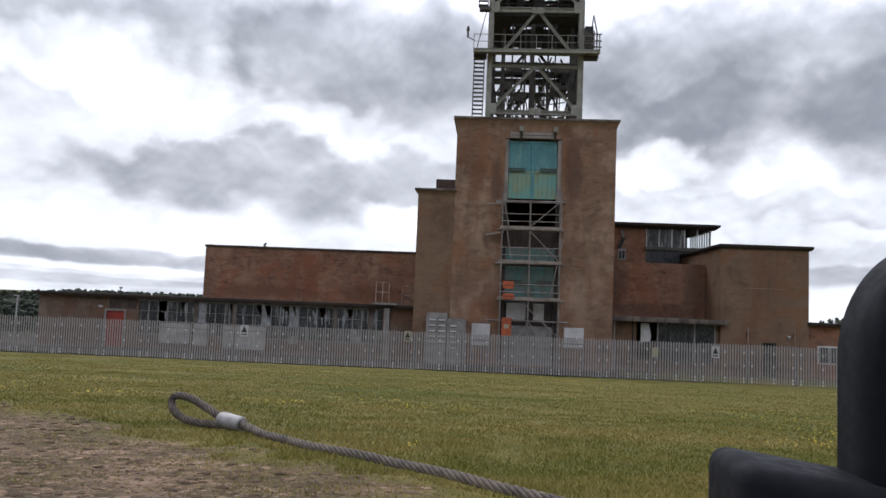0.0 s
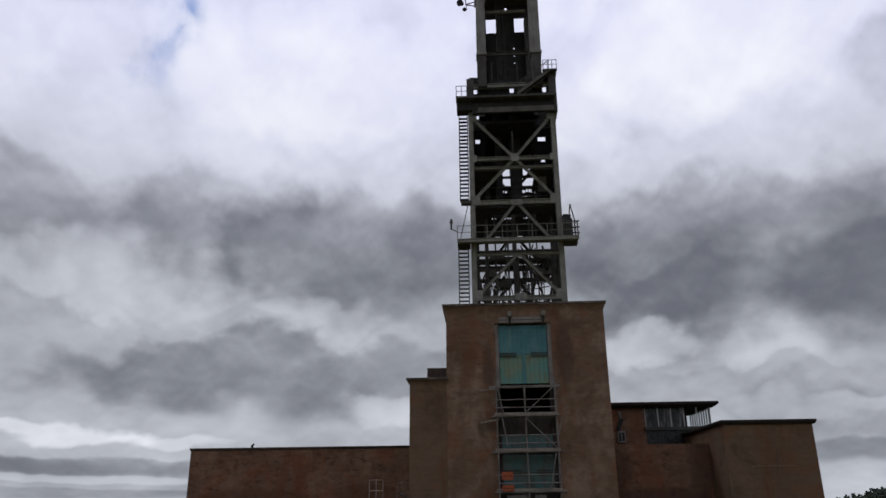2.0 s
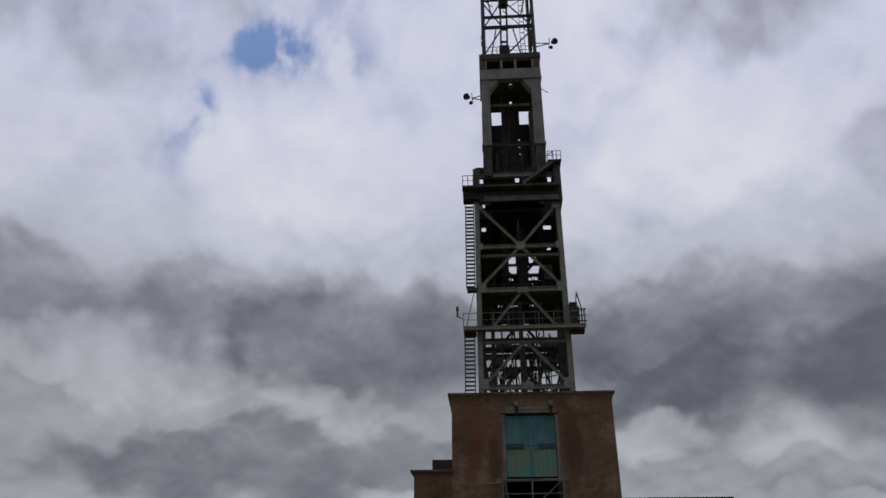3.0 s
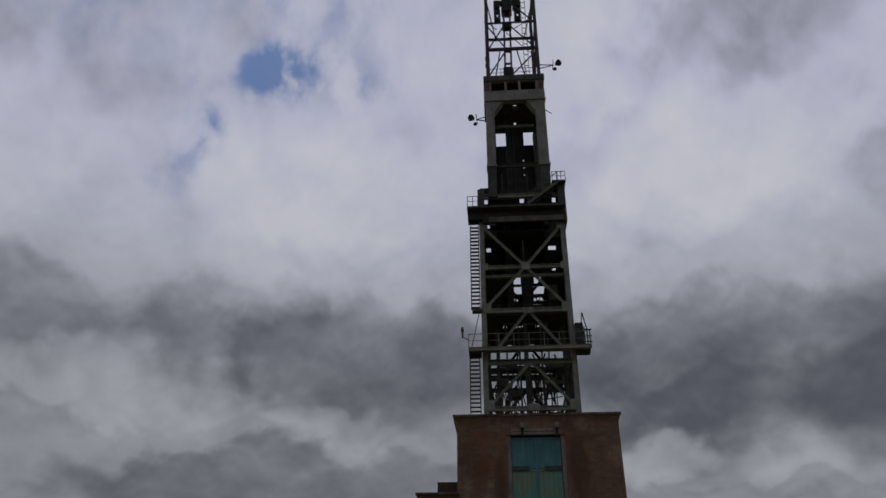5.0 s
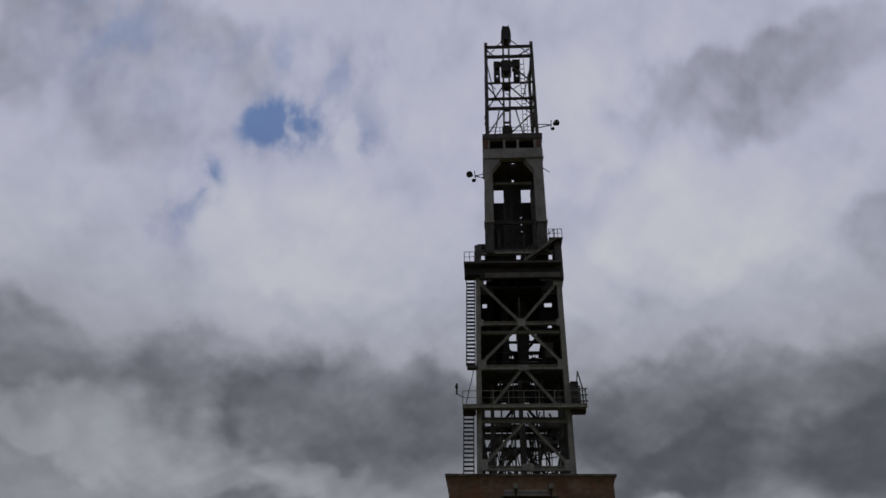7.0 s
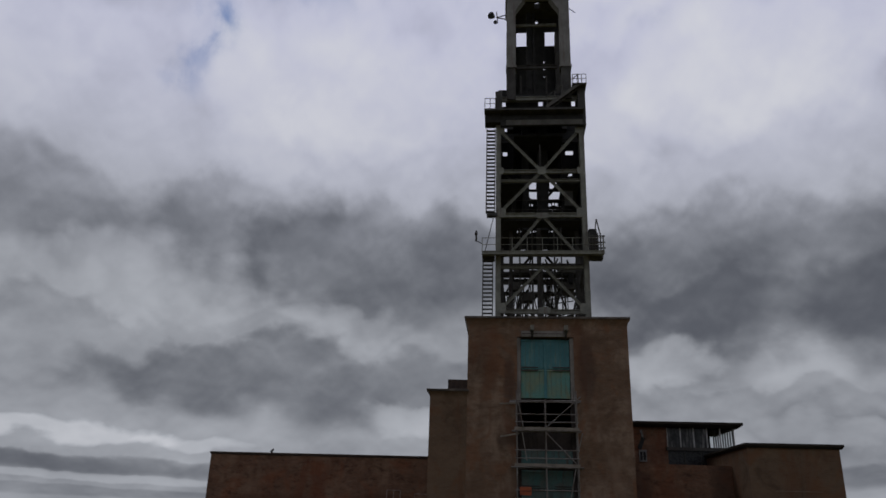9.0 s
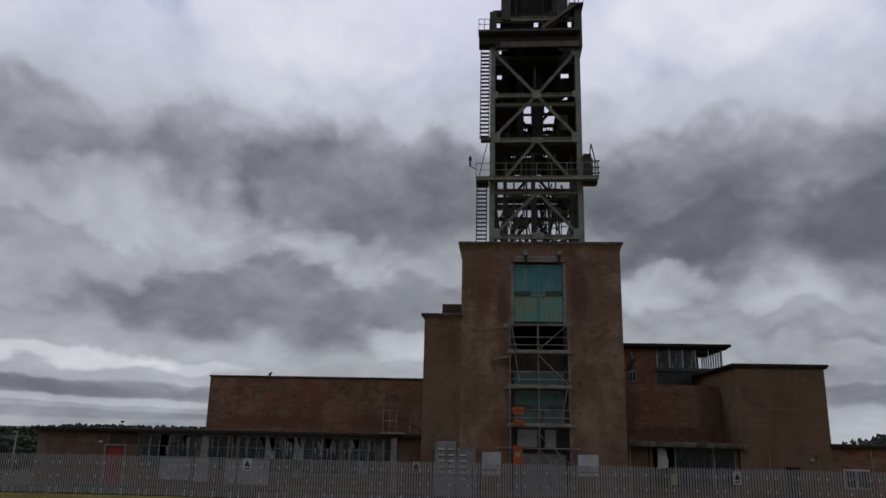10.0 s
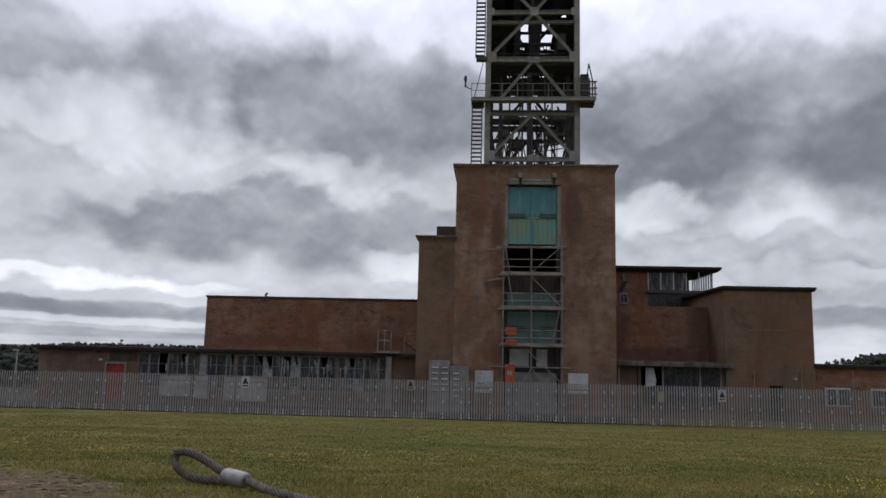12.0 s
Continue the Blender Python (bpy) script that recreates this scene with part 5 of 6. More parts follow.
part("pole", tube((-31.5, 47, 0.12), (-31.45, 47, 3.55), 0.05), GALV, pole)
part("arm", bx(-31.7, -31.4, 46.9, 47.1, 3.5, 3.58), GALV, pole)


def roof_rail(x0, x1, y, z0, high, posts, label):
    ob = thing("roof_railing", ((x0 + x1) / 2, y, z0), label, "railing", "railings on the low roof")
    for dz in (high, high * 0.52):
        part("rail", tube((x0, y, z0 + dz), (x1, y, z0 + dz), 0.032), RUSTY, ob)
    for k in range(posts):
        x = x0 + (x1 - x0) * k / (posts - 1)
        part("post", tube((x, y, z0), (x, y, z0 + high), 0.032), RUSTY, ob)
    return ob


roof_rail(-7.75, -6.85, 50.0, 4.06, 1.4, 3, "short pale rusting guard rail on the low roof")
ob = roof_rail(-6.2, -5.1, 52.5, 3.92, 1.4, 2, "bent rusting guard rail beside the tower")
part("bent_sheet", beam((-5.1, 52.4, 4.0), (-6.1, 52.4, 4.7), 0.06, 0.9), SHEET_DARK, ob)

# glazed rooftop room
band = thing("rooftop_glazing", (15.3, 60.0, 9.5), "band of tall dirty windows round the rooftop room", "window")
for k in range(6):
    x = 12.72 + 5.1 * k / 5
    part("mullion", bx(x - 0.05, x + 0.05, 60.0, 60.12, 9.5, 11.0), WHITE, band)
    if k < 5:
        part("pane", bx(x + 0.05, x + 0.97, 60.05, 60.06, 9.52, 10.98), GLASS_DIRTY if k < 3 else GLASS_CLEAR, band).visible_shadow = k < 3
for k in range(9):
    y = 60.2 + 0.68 * k
    part("side_mullion", bx(17.78, 17.86, y, y + 0.16, 9.5, 11.0), WHITE, band)
for k in range(4):
    x = 12.75 + 1.25 * k
    part("lower_pane", bx(x, x + 1.2, 60.05, 60.07, 8.2, 9.24), GLASS_DARK, band)
    part("lower_mullion", bx(x - 0.05, x, 60.02, 60.1, 8.2, 9.24), STEEL_DARK, band)
hatch = thing("wall_vent_frame", (10.5, 59.8, 8.3), "broken window frame beside the tower", "window")
part("frame", sheet(10.45, 11.05, 8.35, 9.25, [(10.53, 10.72, 8.45, 9.1), (10.78, 10.97, 8.45, 9.1)], 59.9, 0.08), FRAME_PALE, hatch)
# dark sheet stands in for the unlit space behind the frame
part("dark_backing", bx(10.53, 10.97, 59.95, 59.99, 8.45, 9.1), SHEET_DARK, hatch)
pipe = thing("torn_cladding", (10.6, 59.8, 9.3), "torn black cladding strip hanging on the wall", "cladding")
part("strip", beam((10.5, 59.85, 9.3), (10.85, 59.85, 10.2), 0.3, 0.08), SHEET_DARK, pipe)
part("strip", beam((10.8, 59.85, 10.1), (10.7, 59.85, 10.75), 0.14, 0.08), FRAME_PALE, pipe)

# glazing under the canopy
shop = thing("canopy_glazing", (12.7, 50.4, 0.9), "dark glazing under the canopy with one pale board", "window")
for x in (11.55, 14.0, 15.35):
    part("mullion", bx(x - 0.05, x + 0.05, 50.34, 50.44, 0.9, 3.5), FRAME_PALE, shop)
for k, (a, b) in enumerate(((11.6, 12.4), (12.4, 13.2), (13.2, 13.95), (14.05, 14.7), (14.7, 15.3))):
    part("pane", bx(a + 0.01, b - 0.01, 50.39, 50.4, 0.9, 3.5), GLASS_DARK, shop)
    part("glazing_bar", bx(b - 0.02, b + 0.02, 50.36, 50.4, 0.9, 3.5), STEEL_DARK, shop)
bm = bmesh.new()
pts = [(10.4, 2.1), (11.05, 2.2), (11.1, 2.6), (10.95, 3.4), (10.42, 3.42)]
f = [bm.verts.new((x, 50.33, z)) for x, z in pts]
g = [bm.verts.new((x, 50.36, z)) for x, z in pts]
bm.faces.new(f)
bm.faces.new(g[::-1])
for q in range(5):
    bm.faces.new((f[q], g[q], g[(q + 1) % 5], f[(q + 1) % 5]))
part("torn_board", bm, WHITE, shop, "torn white board")
part("side_door", bx(9.2, 10.0, 50.25, 50.3, 0.2, 3.3), BRICK_STAIR, shop)
part("down_pipe", tube((8.55, 49.9, 0.1), (8.55, 49.9, 3.5), 0.06), CONCRETE, shop)
part("down_pipe", tube((9.85, 50.2, 0.1), (9.85, 50.2, 3.5), 0.05), SHEET_DARK, shop)

for x, z1 in ((17.35, 3.45), (20.38, 3.5), (23.66, 3.6), (-0.9, 0.9)):
    if z1 > 2:
        ob = thing("down_pipe", (x, 49.85, 0.1), "thin grey pipe standing against the brick wall", "pipe", "pipes on the front")
        part("pipe", tube((x, 49.85, 0.1), (x, 49.85, z1), 0.032), RUSTY, ob)
        part("clip", bx(x - 0.08, x + 0.08, 49.84, 49.99, z1 - 0.5, z1 - 0.44), STEEL_DARK, ob)
ob = thing("bulkhead_lamp", (20.03, 49.9, 2.9), "small white bulkhead lamp on the brick block", "lamp")
part("lamp_body", bx(19.92, 20.14, 49.85, 50.0, 2.86, 2.97, bevel=0.03), WHITE, ob)
part("lamp_base", bx(19.95, 20.1, 49.9, 50.0, 2.74, 2.84), GREY_BOX, ob)
ob = thing("black_doorway", (18.8, 50.2, 0.15), "dark steel door in the brick block", "door")
part("leaf", bx(18.4, 19.2, 50.2, 50.26, 0.15, 2.35), SHEET_DARK, ob)
part("frame", sheet(18.36, 19.24, 0.15, 2.44, [(18.42, 19.18, 0.15, 2.36)], 50.1, 0.1), STEEL_DARK, ob)
for x0, x1 in ((21.98, 23.6), (24.9, 26.5)):
    ob = thing("barred_window", ((x0 + x1) / 2, 50.2, 1.2), "white-framed barred window in the low range", "window", "barred windows")
    part("frame", sheet(x0, x1, 1.2, 2.4, [(x0 + 0.08, (x0 + x1) / 2 - 0.04, 1.28, 2.28), ((x0 + x1) / 2 + 0.04, x1 - 0.08, 1.28, 2.28)], 50.15, 0.1), WHITE, ob)
    part("pane", bx(x0 + 0.05, x1 - 0.05, 50.27, 50.28, 1.25, 2.35), GLASS_DARK, ob)
    for k in range(9):
        x = x0 + 0.14 + (x1 - x0 - 0.28) * k / 8
        part("bar", tube((x, 50.12, 1.25), (x, 50.12, 2.3), 0.016), STEEL_MID, ob)


# ---- palisade fence ----
FENCE_Y, PANEL, PALES, FENCE_H = 44.0, 2.796, 18, 2.36


def pale_mesh():
    """A folded steel pale with a pointed head."""
    w, d = 0.041, 0.030
    prof = [(-w, 0.0), (-w * 0.55, -d), (0.0, -d * 0.35), (w * 0.55, -d), (w, 0.0)]
    bm = bmesh.new()
    rows = [[bm.verts.new((x, y, z)) for x, y in prof] for z in (0.09, FENCE_H - 0.11)]
    tip = [bm.verts.new((x, y, FENCE_H - (0.09 if abs(x) > w * 0.9 else 0.0 if abs(x) < 0.001 else 0.045))) for x, y in prof]
    rows.append(tip)
    back = [[bm.verts.new((x, 0.004, z)) for x in (-w, w)] for z in (0.09, FENCE_H - 0.1)]
    for a, b in zip(rows, rows[1:]):
        for k in range(4):
            bm.faces.new((a[k], a[k + 1], b[k + 1], b[k]))
    bm.faces.new((back[0][1], back[0][0], back[1][0], back[1][1]))
    me = bpy.data.meshes.new("pale")
    bm.to_mesh(me)
    bm.free()
    me.materials.append(GALV)
    return me


PLATE = mottled("bright_zinc_plate", (0.62, 0.62, 0.61), (0.5, 0.5, 0.49), 5.0, 0.6)


def fence_panel():
    ob = thing("palisade_fence", (0, 0, 0), "galvanised steel palisade fence panel with pointed pales", "fence", "palisade fence panels")
    me = pale_mesh()
    for k in range(PALES):
        p = part("pale", me, GALV, ob)
        p.location = (PANEL * (k + 0.5) / PALES, 0, 0)
    for z in (0.42, 1.95):
        bm = bx(0.03, PANEL - 0.03, 0.006, 0.012, z - 0.03, z + 0.03)
        bx(0.03, PANEL - 0.03, 0.012, 0.055, z - 0.03, z - 0.024, bm)
        part("rail", bm, GALV_DARK, ob)
    post = bx(-0.03, 0.03, 0.03, 0.036, 0.0, FENCE_H - 0.12)
    bx(-0.004, 0.004, 0.036, 0.11, 0.0, FENCE_H - 0.12, post)
    bx(-0.03, 0.03, 0.11, 0.116, 0.0, FENCE_H - 0.12, post)
    part("post", post, GALV_DARK, ob)
    tag = link_mesh("fixing_plate", bx(-0.045, 0.045, -0.046, -0.037, -0.06, 0.06), PLATE)
    for x in (PANEL * 1.5 / PALES, PANEL * 9.5 / PALES, PANEL * 16.5 / PALES):
        for z in (1.86, 1.08, 0.16, 0.36):
            p = part("fixing_plate", tag, PLATE, ob)
            p.location = (x, 0, z)
    return ob


FENCE_X0 = -35.02
first = fence_panel()
tilt = random.Random(4)
for k in range(23):
    x = FENCE_X0 + PANEL * k
    m = pose(x, FENCE_Y, ground_height(x + PANEL / 2, FENCE_Y) - 0.02, 0, tilt.uniform(-0.25, 0.25), 0)
    if k == 0:
        first.matrix_basis = m
    else:
        copy_thing(first, m)


def fence_sign(x0, x1, z0, z1, material, picture, label):
    ob = thing("fence_sign", ((x0 + x1) / 2, FENCE_Y - 0.05, z0), label, "sign", "signs on the fence")
    y = FENCE_Y - 0.047
    part("plate", bx(x0, x1, y - 0.012, y, z0, z1, bevel=0.004), material, ob)
    w, h = x1 - x0, z1 - z0
    if picture:
        bm = bmesh.new()
        c = (x0 + x1) / 2
        f = [bm.verts.new(p) for p in ((c - w * 0.36, y - 0.016, z0 + h * 0.36), (c + w * 0.36, y - 0.016, z0 + h * 0.36), (c, y - 0.016, z0 + h * 0.93))]
        g = [bm.verts.new((v.co.x, y - 0.0125, v.co.z)) for v in f]
        bm.faces.new(f)
        for q in range(3):
            bm.faces.new((f[q], g[q], g[(q + 1) % 3], f[(q + 1) % 3]))
        part("warning_triangle", bm, BLACK, ob)
        part("text_bar", bx(x0 + w * 0.15, x1 - w * 0.15, y - 0.016, y - 0.0125, z0 + h * 0.14, z0 + h * 0.24), BLACK, ob)


fence_sign(-15.08, -14.56, 1.66, 2.34, WHITE, True, "white warning sign with a black triangle on the fence")
fence_sign(13.22, 13.66, 1.64, 2.32, WHITE, True, "white warning sign with a black triangle on the fence")
fence_sign(-12.1, -11.5, 1.33, 1.83, GREY_BOX, False, "small plain white notice behind the fence pales")
fence_sign(-4.97, -4.55, 1.8, 2.42, YELLOW_SIGN, True, "faded yellow warning sign on the fence")
fence_sign(9.75, 10.15, 1.5, 2.1, YELLOW_SIGN, False, "faded yellow notice on the fence")


# ---- wire rope on the grass ----
ROPE_R = 0.0245
ROPE = mottled("weathered_wire_rope", (0.105, 0.084, 0.062), (0.045, 0.035, 0.027), 14.0, 0.8, metal=0.0, bump=0.4, dist=0.004)
FERRULE = mottled("dull_aluminium", (0.27, 0.265, 0.25), (0.17, 0.165, 0.155), 9.0, 0.6, metal=0.3, bump=0.15, dist=0.003)


def smooth_path(points, step):
    """Points along a smooth curve through the given ones, evenly spaced."""
    p = [Vector(q) for q in points]
    p = [2 * p[0] - p[1]] + p + [2 * p[-1] - p[-2]]
    dense = []
    for i in range(1, len(p) - 2):
        for k in range(40):
            t = k / 40
            dense.append(0.5 * (2 * p[i] + (p[i + 1] - p[i - 1]) * t + (2 * p[i - 1] - 5 * p[i] + 4 * p[i + 1] - p[i + 2]) * t * t + (3 * p[i] - p[i - 1] - 3 * p[i + 1] + p[i + 2]) * t ** 3))
    dense.append(p[-2])
    out, left = [dense[0]], step
    for a, b in zip(dense, dense[1:]):
        d = (b - a).length
        while left <= d and d > 0:
            a = a + (b - a) * (left / d)
            out.append(a.copy())
            d = (b - a).length
            left = step
        left -= d
    return out


def strand(path, turn, r_helix, r_strand, lay):
    """One strand laid round the path: a helix of round section."""
    frames, side = [], None
    for i, q in enumerate(path):
        d = (path[min(i + 1, len(path) - 1)] - path[max(i - 1, 0)]).normalized()
        side = (side - d * side.dot(d)).normalized() if side else d.orthogonal().normalized()
        frames.append((q, d, side, d.cross(side)))
    step = (path[1] - path[0]).length
    verts, faces, n = [], [], 7
    for i, (q, d, s, u) in enumerate(frames):
        a = turn + math.tau * i * step / lay
        out = s * math.cos(a) + u * math.sin(a)
        across = d.cross(out) * math.cos(0.35) - d * math.sin(0.35)
        c = q + out * r_helix
        verts += [c + (out * math.cos(math.tau * k / n) + across * math.sin(math.tau * k / n)) * r_strand for k in range(n)]
        if i:
            b = (i - 1) * n
            faces += [(b + k, b + (k + 1) % n, b + n + (k + 1) % n, b + n + k) for k in range(n)]
    me = bpy.data.meshes.new("strand")
    me.from_pydata(verts, [], faces)
    me.materials.append(ROPE)
    for p in me.polygons:
        p.use_smooth = True
    return me


def on_field(x, y, lift):
    return (x, y, ground_height(x, y) + lift)


rope = thing("wire_rope_sling", on_field(-1.4, 4.2, 0.0), "thick weathered steel wire rope with spliced eye on the grass", "wire rope")
# the run sinks into the turf
RUN = [(-1.40, 4.24, 3.356)] + [on_field(x, y, ROPE_R * k) for x, y, k in (
    (-1.19, 3.99, 0.75), (-1.06, 3.86, 0.75), (-0.81, 3.57, 0.7), (-0.545, 3.31, 0.62), (-0.37, 3.13, 0.56), (-0.205, 2.94, 0.52), (-0.066, 2.78, 0.5),
    (0.056, 2.63, 0.48), (0.187, 2.48, 0.45), (0.43, 2.18, 0.42), (0.77, 1.78, 0.4), (1.2, 1.45, 0.4))]
EYE_LOOP = [(-1.50, 4.30, 3.368), (-1.58, 4.35, 3.378), (-1.70, 4.42, 3.42), (-1.82, 4.50, 3.452), (-1.925, 4.56, 3.462), (-1.975, 4.58, 3.448), (-1.985, 4.57, 3.415), (-1.945, 4.52, 3.37),
            (-1.865, 4.47, 3.335), (-1.76, 4.41, 3.322), (-1.64, 4.35, 3.325), (-1.52, 4.29, 3.335)]
EYE_LOOP = [tuple(a + (b - a) * 0.965 for a, b in zip((-1.50, 4.30, 3.37), p)) for p in EYE_LOOP]
for path in (smooth_path(RUN, 0.009), smooth_path(EYE_LOOP, 0.009)):
    for k in range(6):
        part("strand", strand(path, k * math.tau / 6, ROPE_R * 0.64, ROPE_R * 0.36, 0.26), ROPE, rope)
    core = bmesh.new()
    for a, b in zip(path[::6], path[6::6]):
        tube(a, b, ROPE_R * 0.5, 6, core)
    tagged(part("core", core, ROPE, rope), kind="stuff")
ferrule = bmesh.new()
fa, fb = Vector((-1.555, 4.325, 3.362)), Vector((-1.40, 4.239, 3.352))
fd = (fb - fa).normalized()
fs = fd.cross(Vector((0, 0, 1))).normalized()
fu = fs.cross(fd)
rings = []
for u, r in ((0.0, 0.038), (0.03, 0.045), (0.12, 0.048), (0.85, 0.046), (0.97, 0.042), (1.0, 0.036), (1.0, 0.031)):
    rings.append([ferrule.verts.new(fa.lerp(fb, u) + (fs * math.cos(k * math.tau / 24) * 1.12 + fu * math.sin(k * math.tau / 24)) * r) for k in range(24)])
for a, b in zip(rings, rings[1:]):
    for k in range(24):
        f = ferrule.faces.new((a[k], a[(k + 1) % 24], b[(k + 1) % 24], b[k]))
        f.smooth = True
ferrule.faces.new(rings[0][::-1])
ferrule.faces.new(rings[-1])
bmesh.ops.recalc_face_normals(ferrule, faces=ferrule.faces[:])
part("ferrule", ferrule, FERRULE, rope, "dull aluminium pressed ferrule")

# ---- dark upright with an arm, close beside the camera ----
DARK_PAINT = mottled("dark_grey_coated_steel", (0.009, 0.010, 0.012), (0.006, 0.007, 0.009), 60.0, 0.7, bump=0.15, dist=0.0006, spec=0.12)
# unidentified object; its use as a bench and its foot are assumed
bench = thing("near_upright", (0.14, 0.205, ground_height(0.14, 0.205)), "unidentified dark grey object with rounded upright and arm", "bench")


def rounded(x0, x1, y0, y1, z0, z1, r):
    bm = bx(x0, x1, y0, y1, z0, z1)
    bmesh.ops.bevel(bm, geom=bm.edges[:], offset=r, segments=6, affect="EDGES", profile=0.5)
    for f in bm.faces:
        f.smooth = True
    return bm


up = bmesh.new()
prof = [(0.1115, 3.60)] + [(0.1115 + 0.026 * (1 - math.cos(a)), 4.089 + 0.034 * math.sin(a)) for a in [math.pi / 2 * k / 14 for k in range(15)]]
prof += [(0.175 - 0.026 * (1 - math.cos(a)), 4.089 + 0.034 * math.sin(a)) for a in [math.pi / 2 * (14 - k) / 14 for k in range(15)]] + [(0.175, 3.60)]
f = [up.verts.new((x, 0.190, z)) for x, z in prof]
g = [up.verts.new((x, 0.222, z)) for x, z in prof]
up.faces.new(f)
up.faces.new(g[::-1])
for k in range(len(f)):
    up.faces.new((f[k], g[k], g[(k + 1) % len(f)], f[(k + 1) % len(f)]))
bmesh.ops.recalc_face_normals(up, faces=up.faces[:])
bmesh.ops.bevel(up, geom=[e for e in up.edges if abs(e.verts[0].co.y - e.verts[1].co.y) < 1e-6], offset=0.005, segments=3, affect="EDGES")
for f in up.faces:
    f.smooth = True
part("upright", up, DARK_PAINT, bench)
arm = rounded(0.0759, 0.122, 0.188, 0.222, 4.020, 4.0635, 0.0055)
for v in arm.verts:
    # the arm falls towards the upright
    v.co.z -= (v.co.x - 0.0759) * 0.135
part("arm", arm, DARK_PAINT, bench)

# ---- woods on the skyline ----
def leaf_colour(n, b, co):
    c = n.mix(n.ramp(n.noise(co, 0.09, 4.0, 0.6), 0.35, 0.65), (0.042, 0.052, 0.040), (0.062, 0.070, 0.052))
    c = n.mix(n.ramp(n.noise(co, 0.7, 3.0), 0.45, 0.7, 0.0, 0.6), c, (0.016, 0.024, 0.010))
    n.put(b.inputs["Base Color"], c)


LEAVES = surface("distant_foliage", leaf_colour, 0.9, spec=0.1)


def woods(name, x0, x1, y0, y1, count, top, seed, label, drop=1.0):
    """Many crowns of leafy clumps with an uneven top line, joined."""
    rnd = random.Random(seed)
    ball = bmesh.new()
    bmesh.ops.create_icosphere(ball, subdivisions=1, radius=1.0)
    bv, bf = [v.co.copy() for v in ball.verts], [[v.index for v in f.verts] for f in ball.faces]
    ball.free()
    verts, faces = [], []
    for _ in range(count):
        x, y = rnd.uniform(x0, x1), rnd.uniform(y0, y1)
        high = top(x) - 1.2 * drop + (rnd.gauss(0, 0.2) + (rnd.uniform(0.2, 0.5) if rnd.random() < 0.08 else 0.0)) * drop
        w = rnd.uniform(1.6, 3.2)
        for _ in range(40):
            a, u = rnd.uniform(0, math.tau), rnd.random() ** 0.7
            r = w * math.sqrt(rnd.random()) * (1.15 - 0.85 * u)
            c = Vector((x + r * math.cos(a), y + r * math.sin(a), high - (1 - u) * 9.0 - 0.4))
            s = rnd.uniform(0.4, 0.9) * (1.2 - 0.5 * u) * (0.5 + 0.5 * drop)
            base = len(verts)
            verts += [c + Vector((q.x * s * rnd.uniform(0.7, 1.3), q.y * s, q.z * s * rnd.uniform(0.6, 1.2))) for q in bv]
            faces += [[base + i for i in f] for f in bf]
    me = bpy.data.meshes.new(name)
    me.from_pydata(verts, [], faces)
    me.materials.append(LEAVES)
    tagged(new(name, me), label, "woods", kind="stuff")


woods("far_woods", -260, -88, 290, 330, 420, lambda x: 3.2 + 2.2 * min(1.0, max(0.0, (x + 215) / 40)), 5, "dark green wood along the skyline")
woods("far_woods_hill", 120, 235, 290, 325, 300, lambda x: 3.6 + 5.4 * min(1.0, max(0.0, (x - 135) / 24)), 6, "dark green wooded rise on the skyline")
woods("near_copse", -62, -36, 62, 74, 90, lambda x: 3.35 + 0.012 * (-x - 36), 8, "dark leafy thicket beyond the end of the low range", 0.3)

# ---- turf: blades, flowers, crumbs of soil ----
def blade_colour(n, b, co):
    u = n.node("ShaderNodeNewGeometry").outputs["Random Per Island"]
    x, y, z = n.split(co)
    band = n.noise(n.xyz(n.math("MULTIPLY", x, 0.3), y, 0.0), 0.5, 5.0, 0.6, 0.4)
    c = n.mix(n.ramp(n.noise(co, 0.8, 5.0, 0.62, 0.5), 0.40, 0.60), (0.120, 0.126, 0.019), (0.218, 0.175, 0.042))
    c = n.mix(n.ramp(band, 0.54, 0.66, 0.0, 0.65), c, (0.262, 0.208, 0.070))
    c = n.mix(n.ramp(band, 0.47, 0.36, 0.0, 0.7), c, (0.113, 0.140, 0.027))
    c = n.mix(n.ramp(u, 0.66, 0.95, 0.0, 0.45), c, (0.300, 0.240, 0.088))
    c = n.mix(n.ramp(u, 0.3, 0.0, 0.0, 0.45), c, (0.105, 0.118, 0.024))
    n.put(b.inputs["Base Color"], c)


BLADE = surface("grass_blade", blade_colour, 0.8, spec=0.2)
PETAL = mottled("yellow_petal", (0.62, 0.45, 0.03), (0.5, 0.36, 0.02), 20.0, 0.7)


def triangles(name, verts, per, material, label, category):
    k = len(verts) // per
    me = bpy.data.meshes.new(name)
    me.from_pydata(verts, [], [tuple(range(i * per, i * per + per)) for i in range(k)])
    me.materials.append(material)
    return tagged(new(name, me), label, category, kind="stuff")


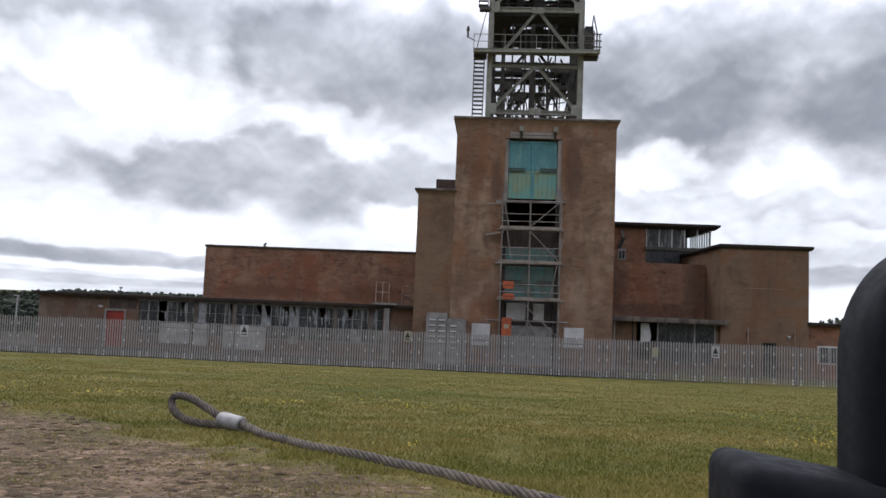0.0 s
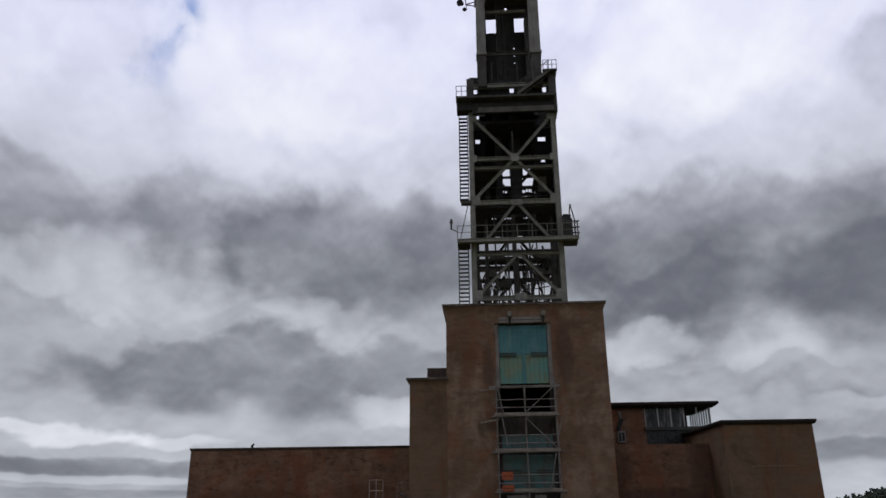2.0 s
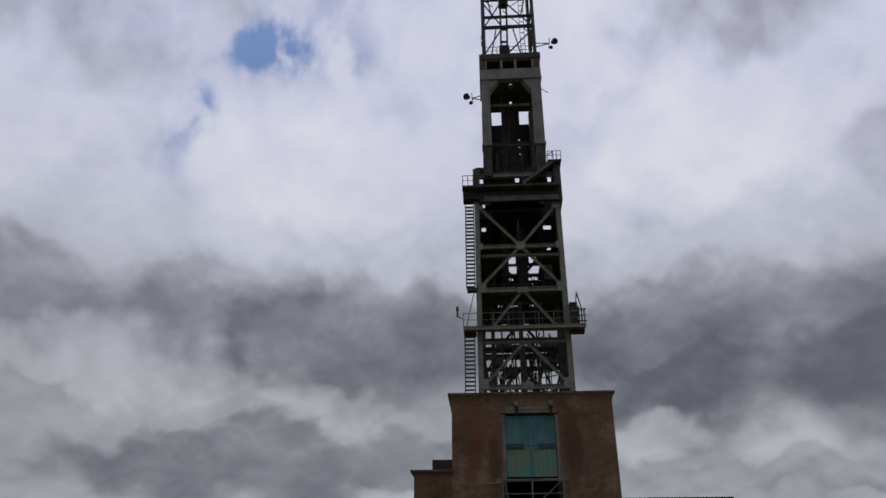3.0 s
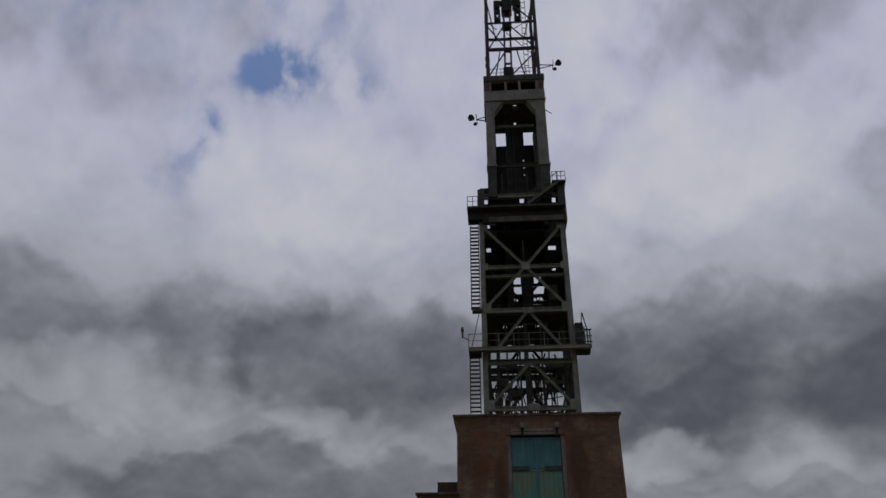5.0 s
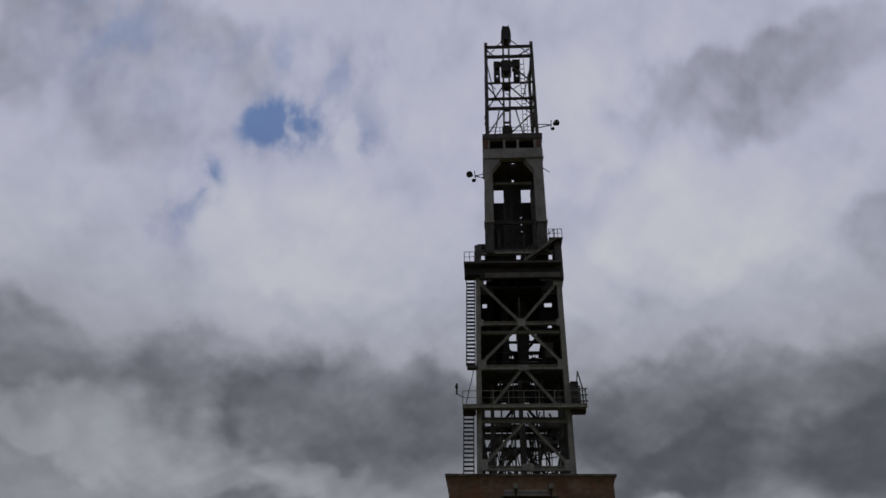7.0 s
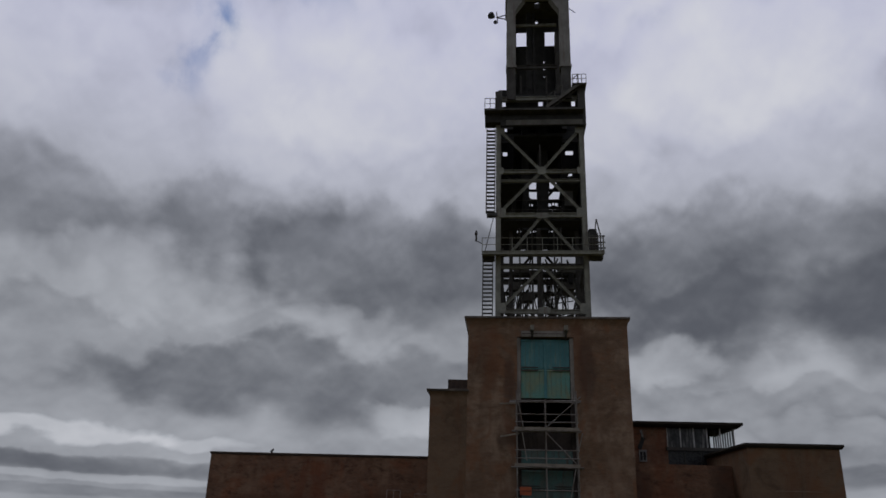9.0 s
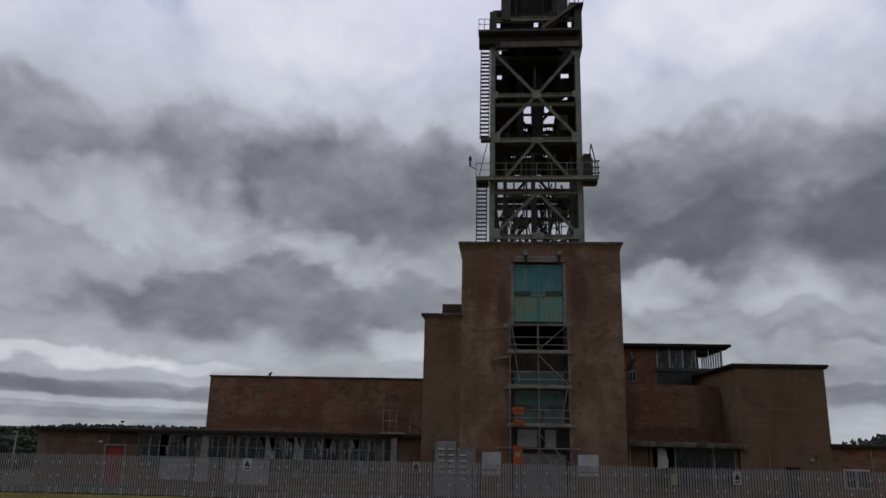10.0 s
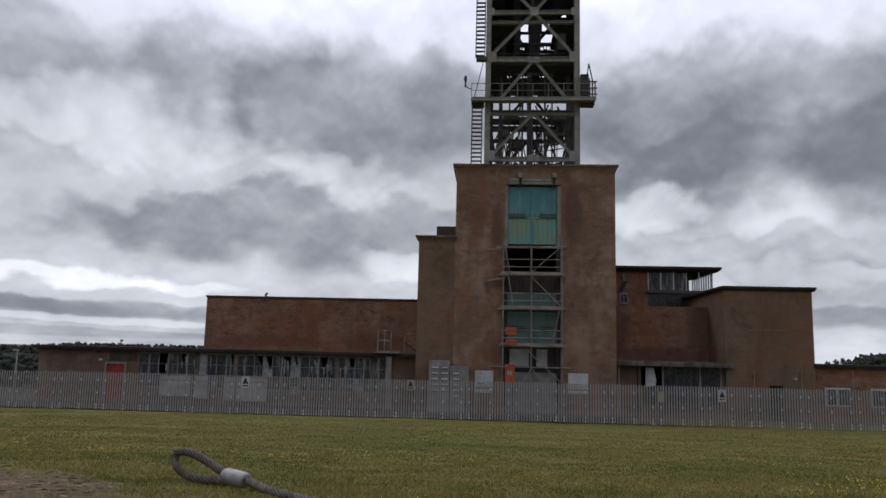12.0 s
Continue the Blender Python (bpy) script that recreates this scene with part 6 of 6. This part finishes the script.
rnd = random.Random(21)
tris = []
while len(tris) < 3 * 300000:
    y = 2.2 * (40.0 / 2.2) ** (rnd.random() ** 1.1)
    x = y * rnd.uniform(-0.74, 0.62)
    inside = bare(x, y) if y < 9 else -1
    if inside > 0.0 and rnd.random() < min(0.80, 0.30 + inside * 0.8):
        continue
    tuft = noise.noise((x * 3.1, y * 3.1, 5.0))
    if tuft + 0.6 * noise.noise((x * 0.7, y * 0.9, 6.0)) < rnd.uniform(-1.1, -0.25) and y < 12:
        continue
    if y < 4.2 and abs((y - 2.63) - 1.18 * (0.056 - x)) < 0.09 and rnd.random() < 0.75:
        continue      # pressed flat under the rope
    z = ground_height(x, y) - 0.004
    h = rnd.uniform(0.008, 0.024) * (1.0 + 0.7 * max(0.0, tuft)) * (0.55 if inside > 0 else 1.0)
    w = 0.0016 + 0.00062 * y
    a, lean = rnd.uniform(0, math.tau), rnd.uniform(0.1, 0.95) * h
    dx, dy = math.cos(a) * w, math.sin(a) * w
    b = rnd.uniform(0, math.tau)
    tris += [(x - dx, y - dy, z), (x + dx, y + dy, z), (x + math.cos(b) * lean, y + math.sin(b) * lean, z + h)]
triangles("grass", tris, 3, BLADE, "short mown grass blades, green and straw coloured", "grass")

petals = []
while len(petals) < 4 * 750:
    y = 3.6 * (32.0 / 3.6) ** rnd.random()
    x = y * rnd.uniform(-0.7, 0.6)
    bloom = 0.8 * noise.noise((x * 0.5 + 9, y * 0.5, 1.0)) + 0.6 * noise.noise((x * 1.3, y * 1.7, 8.0))
    if bloom < 0.36 + rnd.uniform(-0.08, 0.16) or (y < 9 and bare(x, y) > -0.15):
        continue
    z, r = ground_height(x, y) + rnd.uniform(0.03, 0.055), rnd.uniform(0.0024, 0.004) + 0.00028 * y
    tip = rnd.uniform(-0.5, 0.5)
    petals += [(x - r, y, z - r * 0.6 * tip), (x, y - r, z - r * 0.6), (x + r, y, z + r * 0.6 * tip), (x, y + r, z + r * 0.6)]
triangles("buttercups", petals, 4, PETAL, "scattered small yellow flowers in the grass", "flowers")


def clod_colour(n, b, co):
    u = n.node("ShaderNodeNewGeometry").outputs["Random Per Island"]
    c = n.mix(n.math("POWER", u, 1.8), (0.042, 0.030, 0.018), (0.27, 0.19, 0.125))
    n.put(b.inputs["Base Color"], n.mix(n.ramp(n.noise(co, 60.0, 3.0), 0.4, 0.7, 0.0, 0.5), c, (0.10, 0.066, 0.042)))


CLOD = surface("dry_soil_clod", clod_colour, 0.95, spec=0.1)
verts, faces = [], []
made = 0
while made < 4600:
    y = rnd.uniform(2.0, 6.4)
    x = y * rnd.uniform(-0.75, -0.05)
    if bare(x, y) < 0.05 + 0.3 * max(0.0, noise.noise((x * 2.2, y * 2.2, 12.0))):
        continue
    made += 1
    r = rnd.uniform(0.003, 0.010) * (2.2 if rnd.random() < 0.10 else 1.0)
    z, base, turn = ground_height(x, y) - 0.002, len(verts), rnd.uniform(0, math.tau)
    for lift, scale in ((0.0, 1.0), (0.32, 0.8)):
        for k in range(6):
            q = r * scale * rnd.uniform(0.7, 1.3)
            verts.append((x + q * 1.3 * math.cos(turn + k * math.tau / 6), y + q * math.sin(turn + k * math.tau / 6), z + r * lift * rnd.uniform(0.7, 1.3)))
    verts.append((x, y, z + r * rnd.uniform(0.4, 0.6)))
    for k in range(6):
        faces.append((base + k, base + (k + 1) % 6, base + 6 + (k + 1) % 6, base + 6 + k))
        faces.append((base + 6 + k, base + 6 + (k + 1) % 6, base + 12))
me = bpy.data.meshes.new("soil_clods")
me.from_pydata(verts, [], faces)
me.materials.append(CLOD)
tagged(new("soil_clods", me), "flat crumbs of dry brown soil on the bare patch", "soil", kind="stuff")
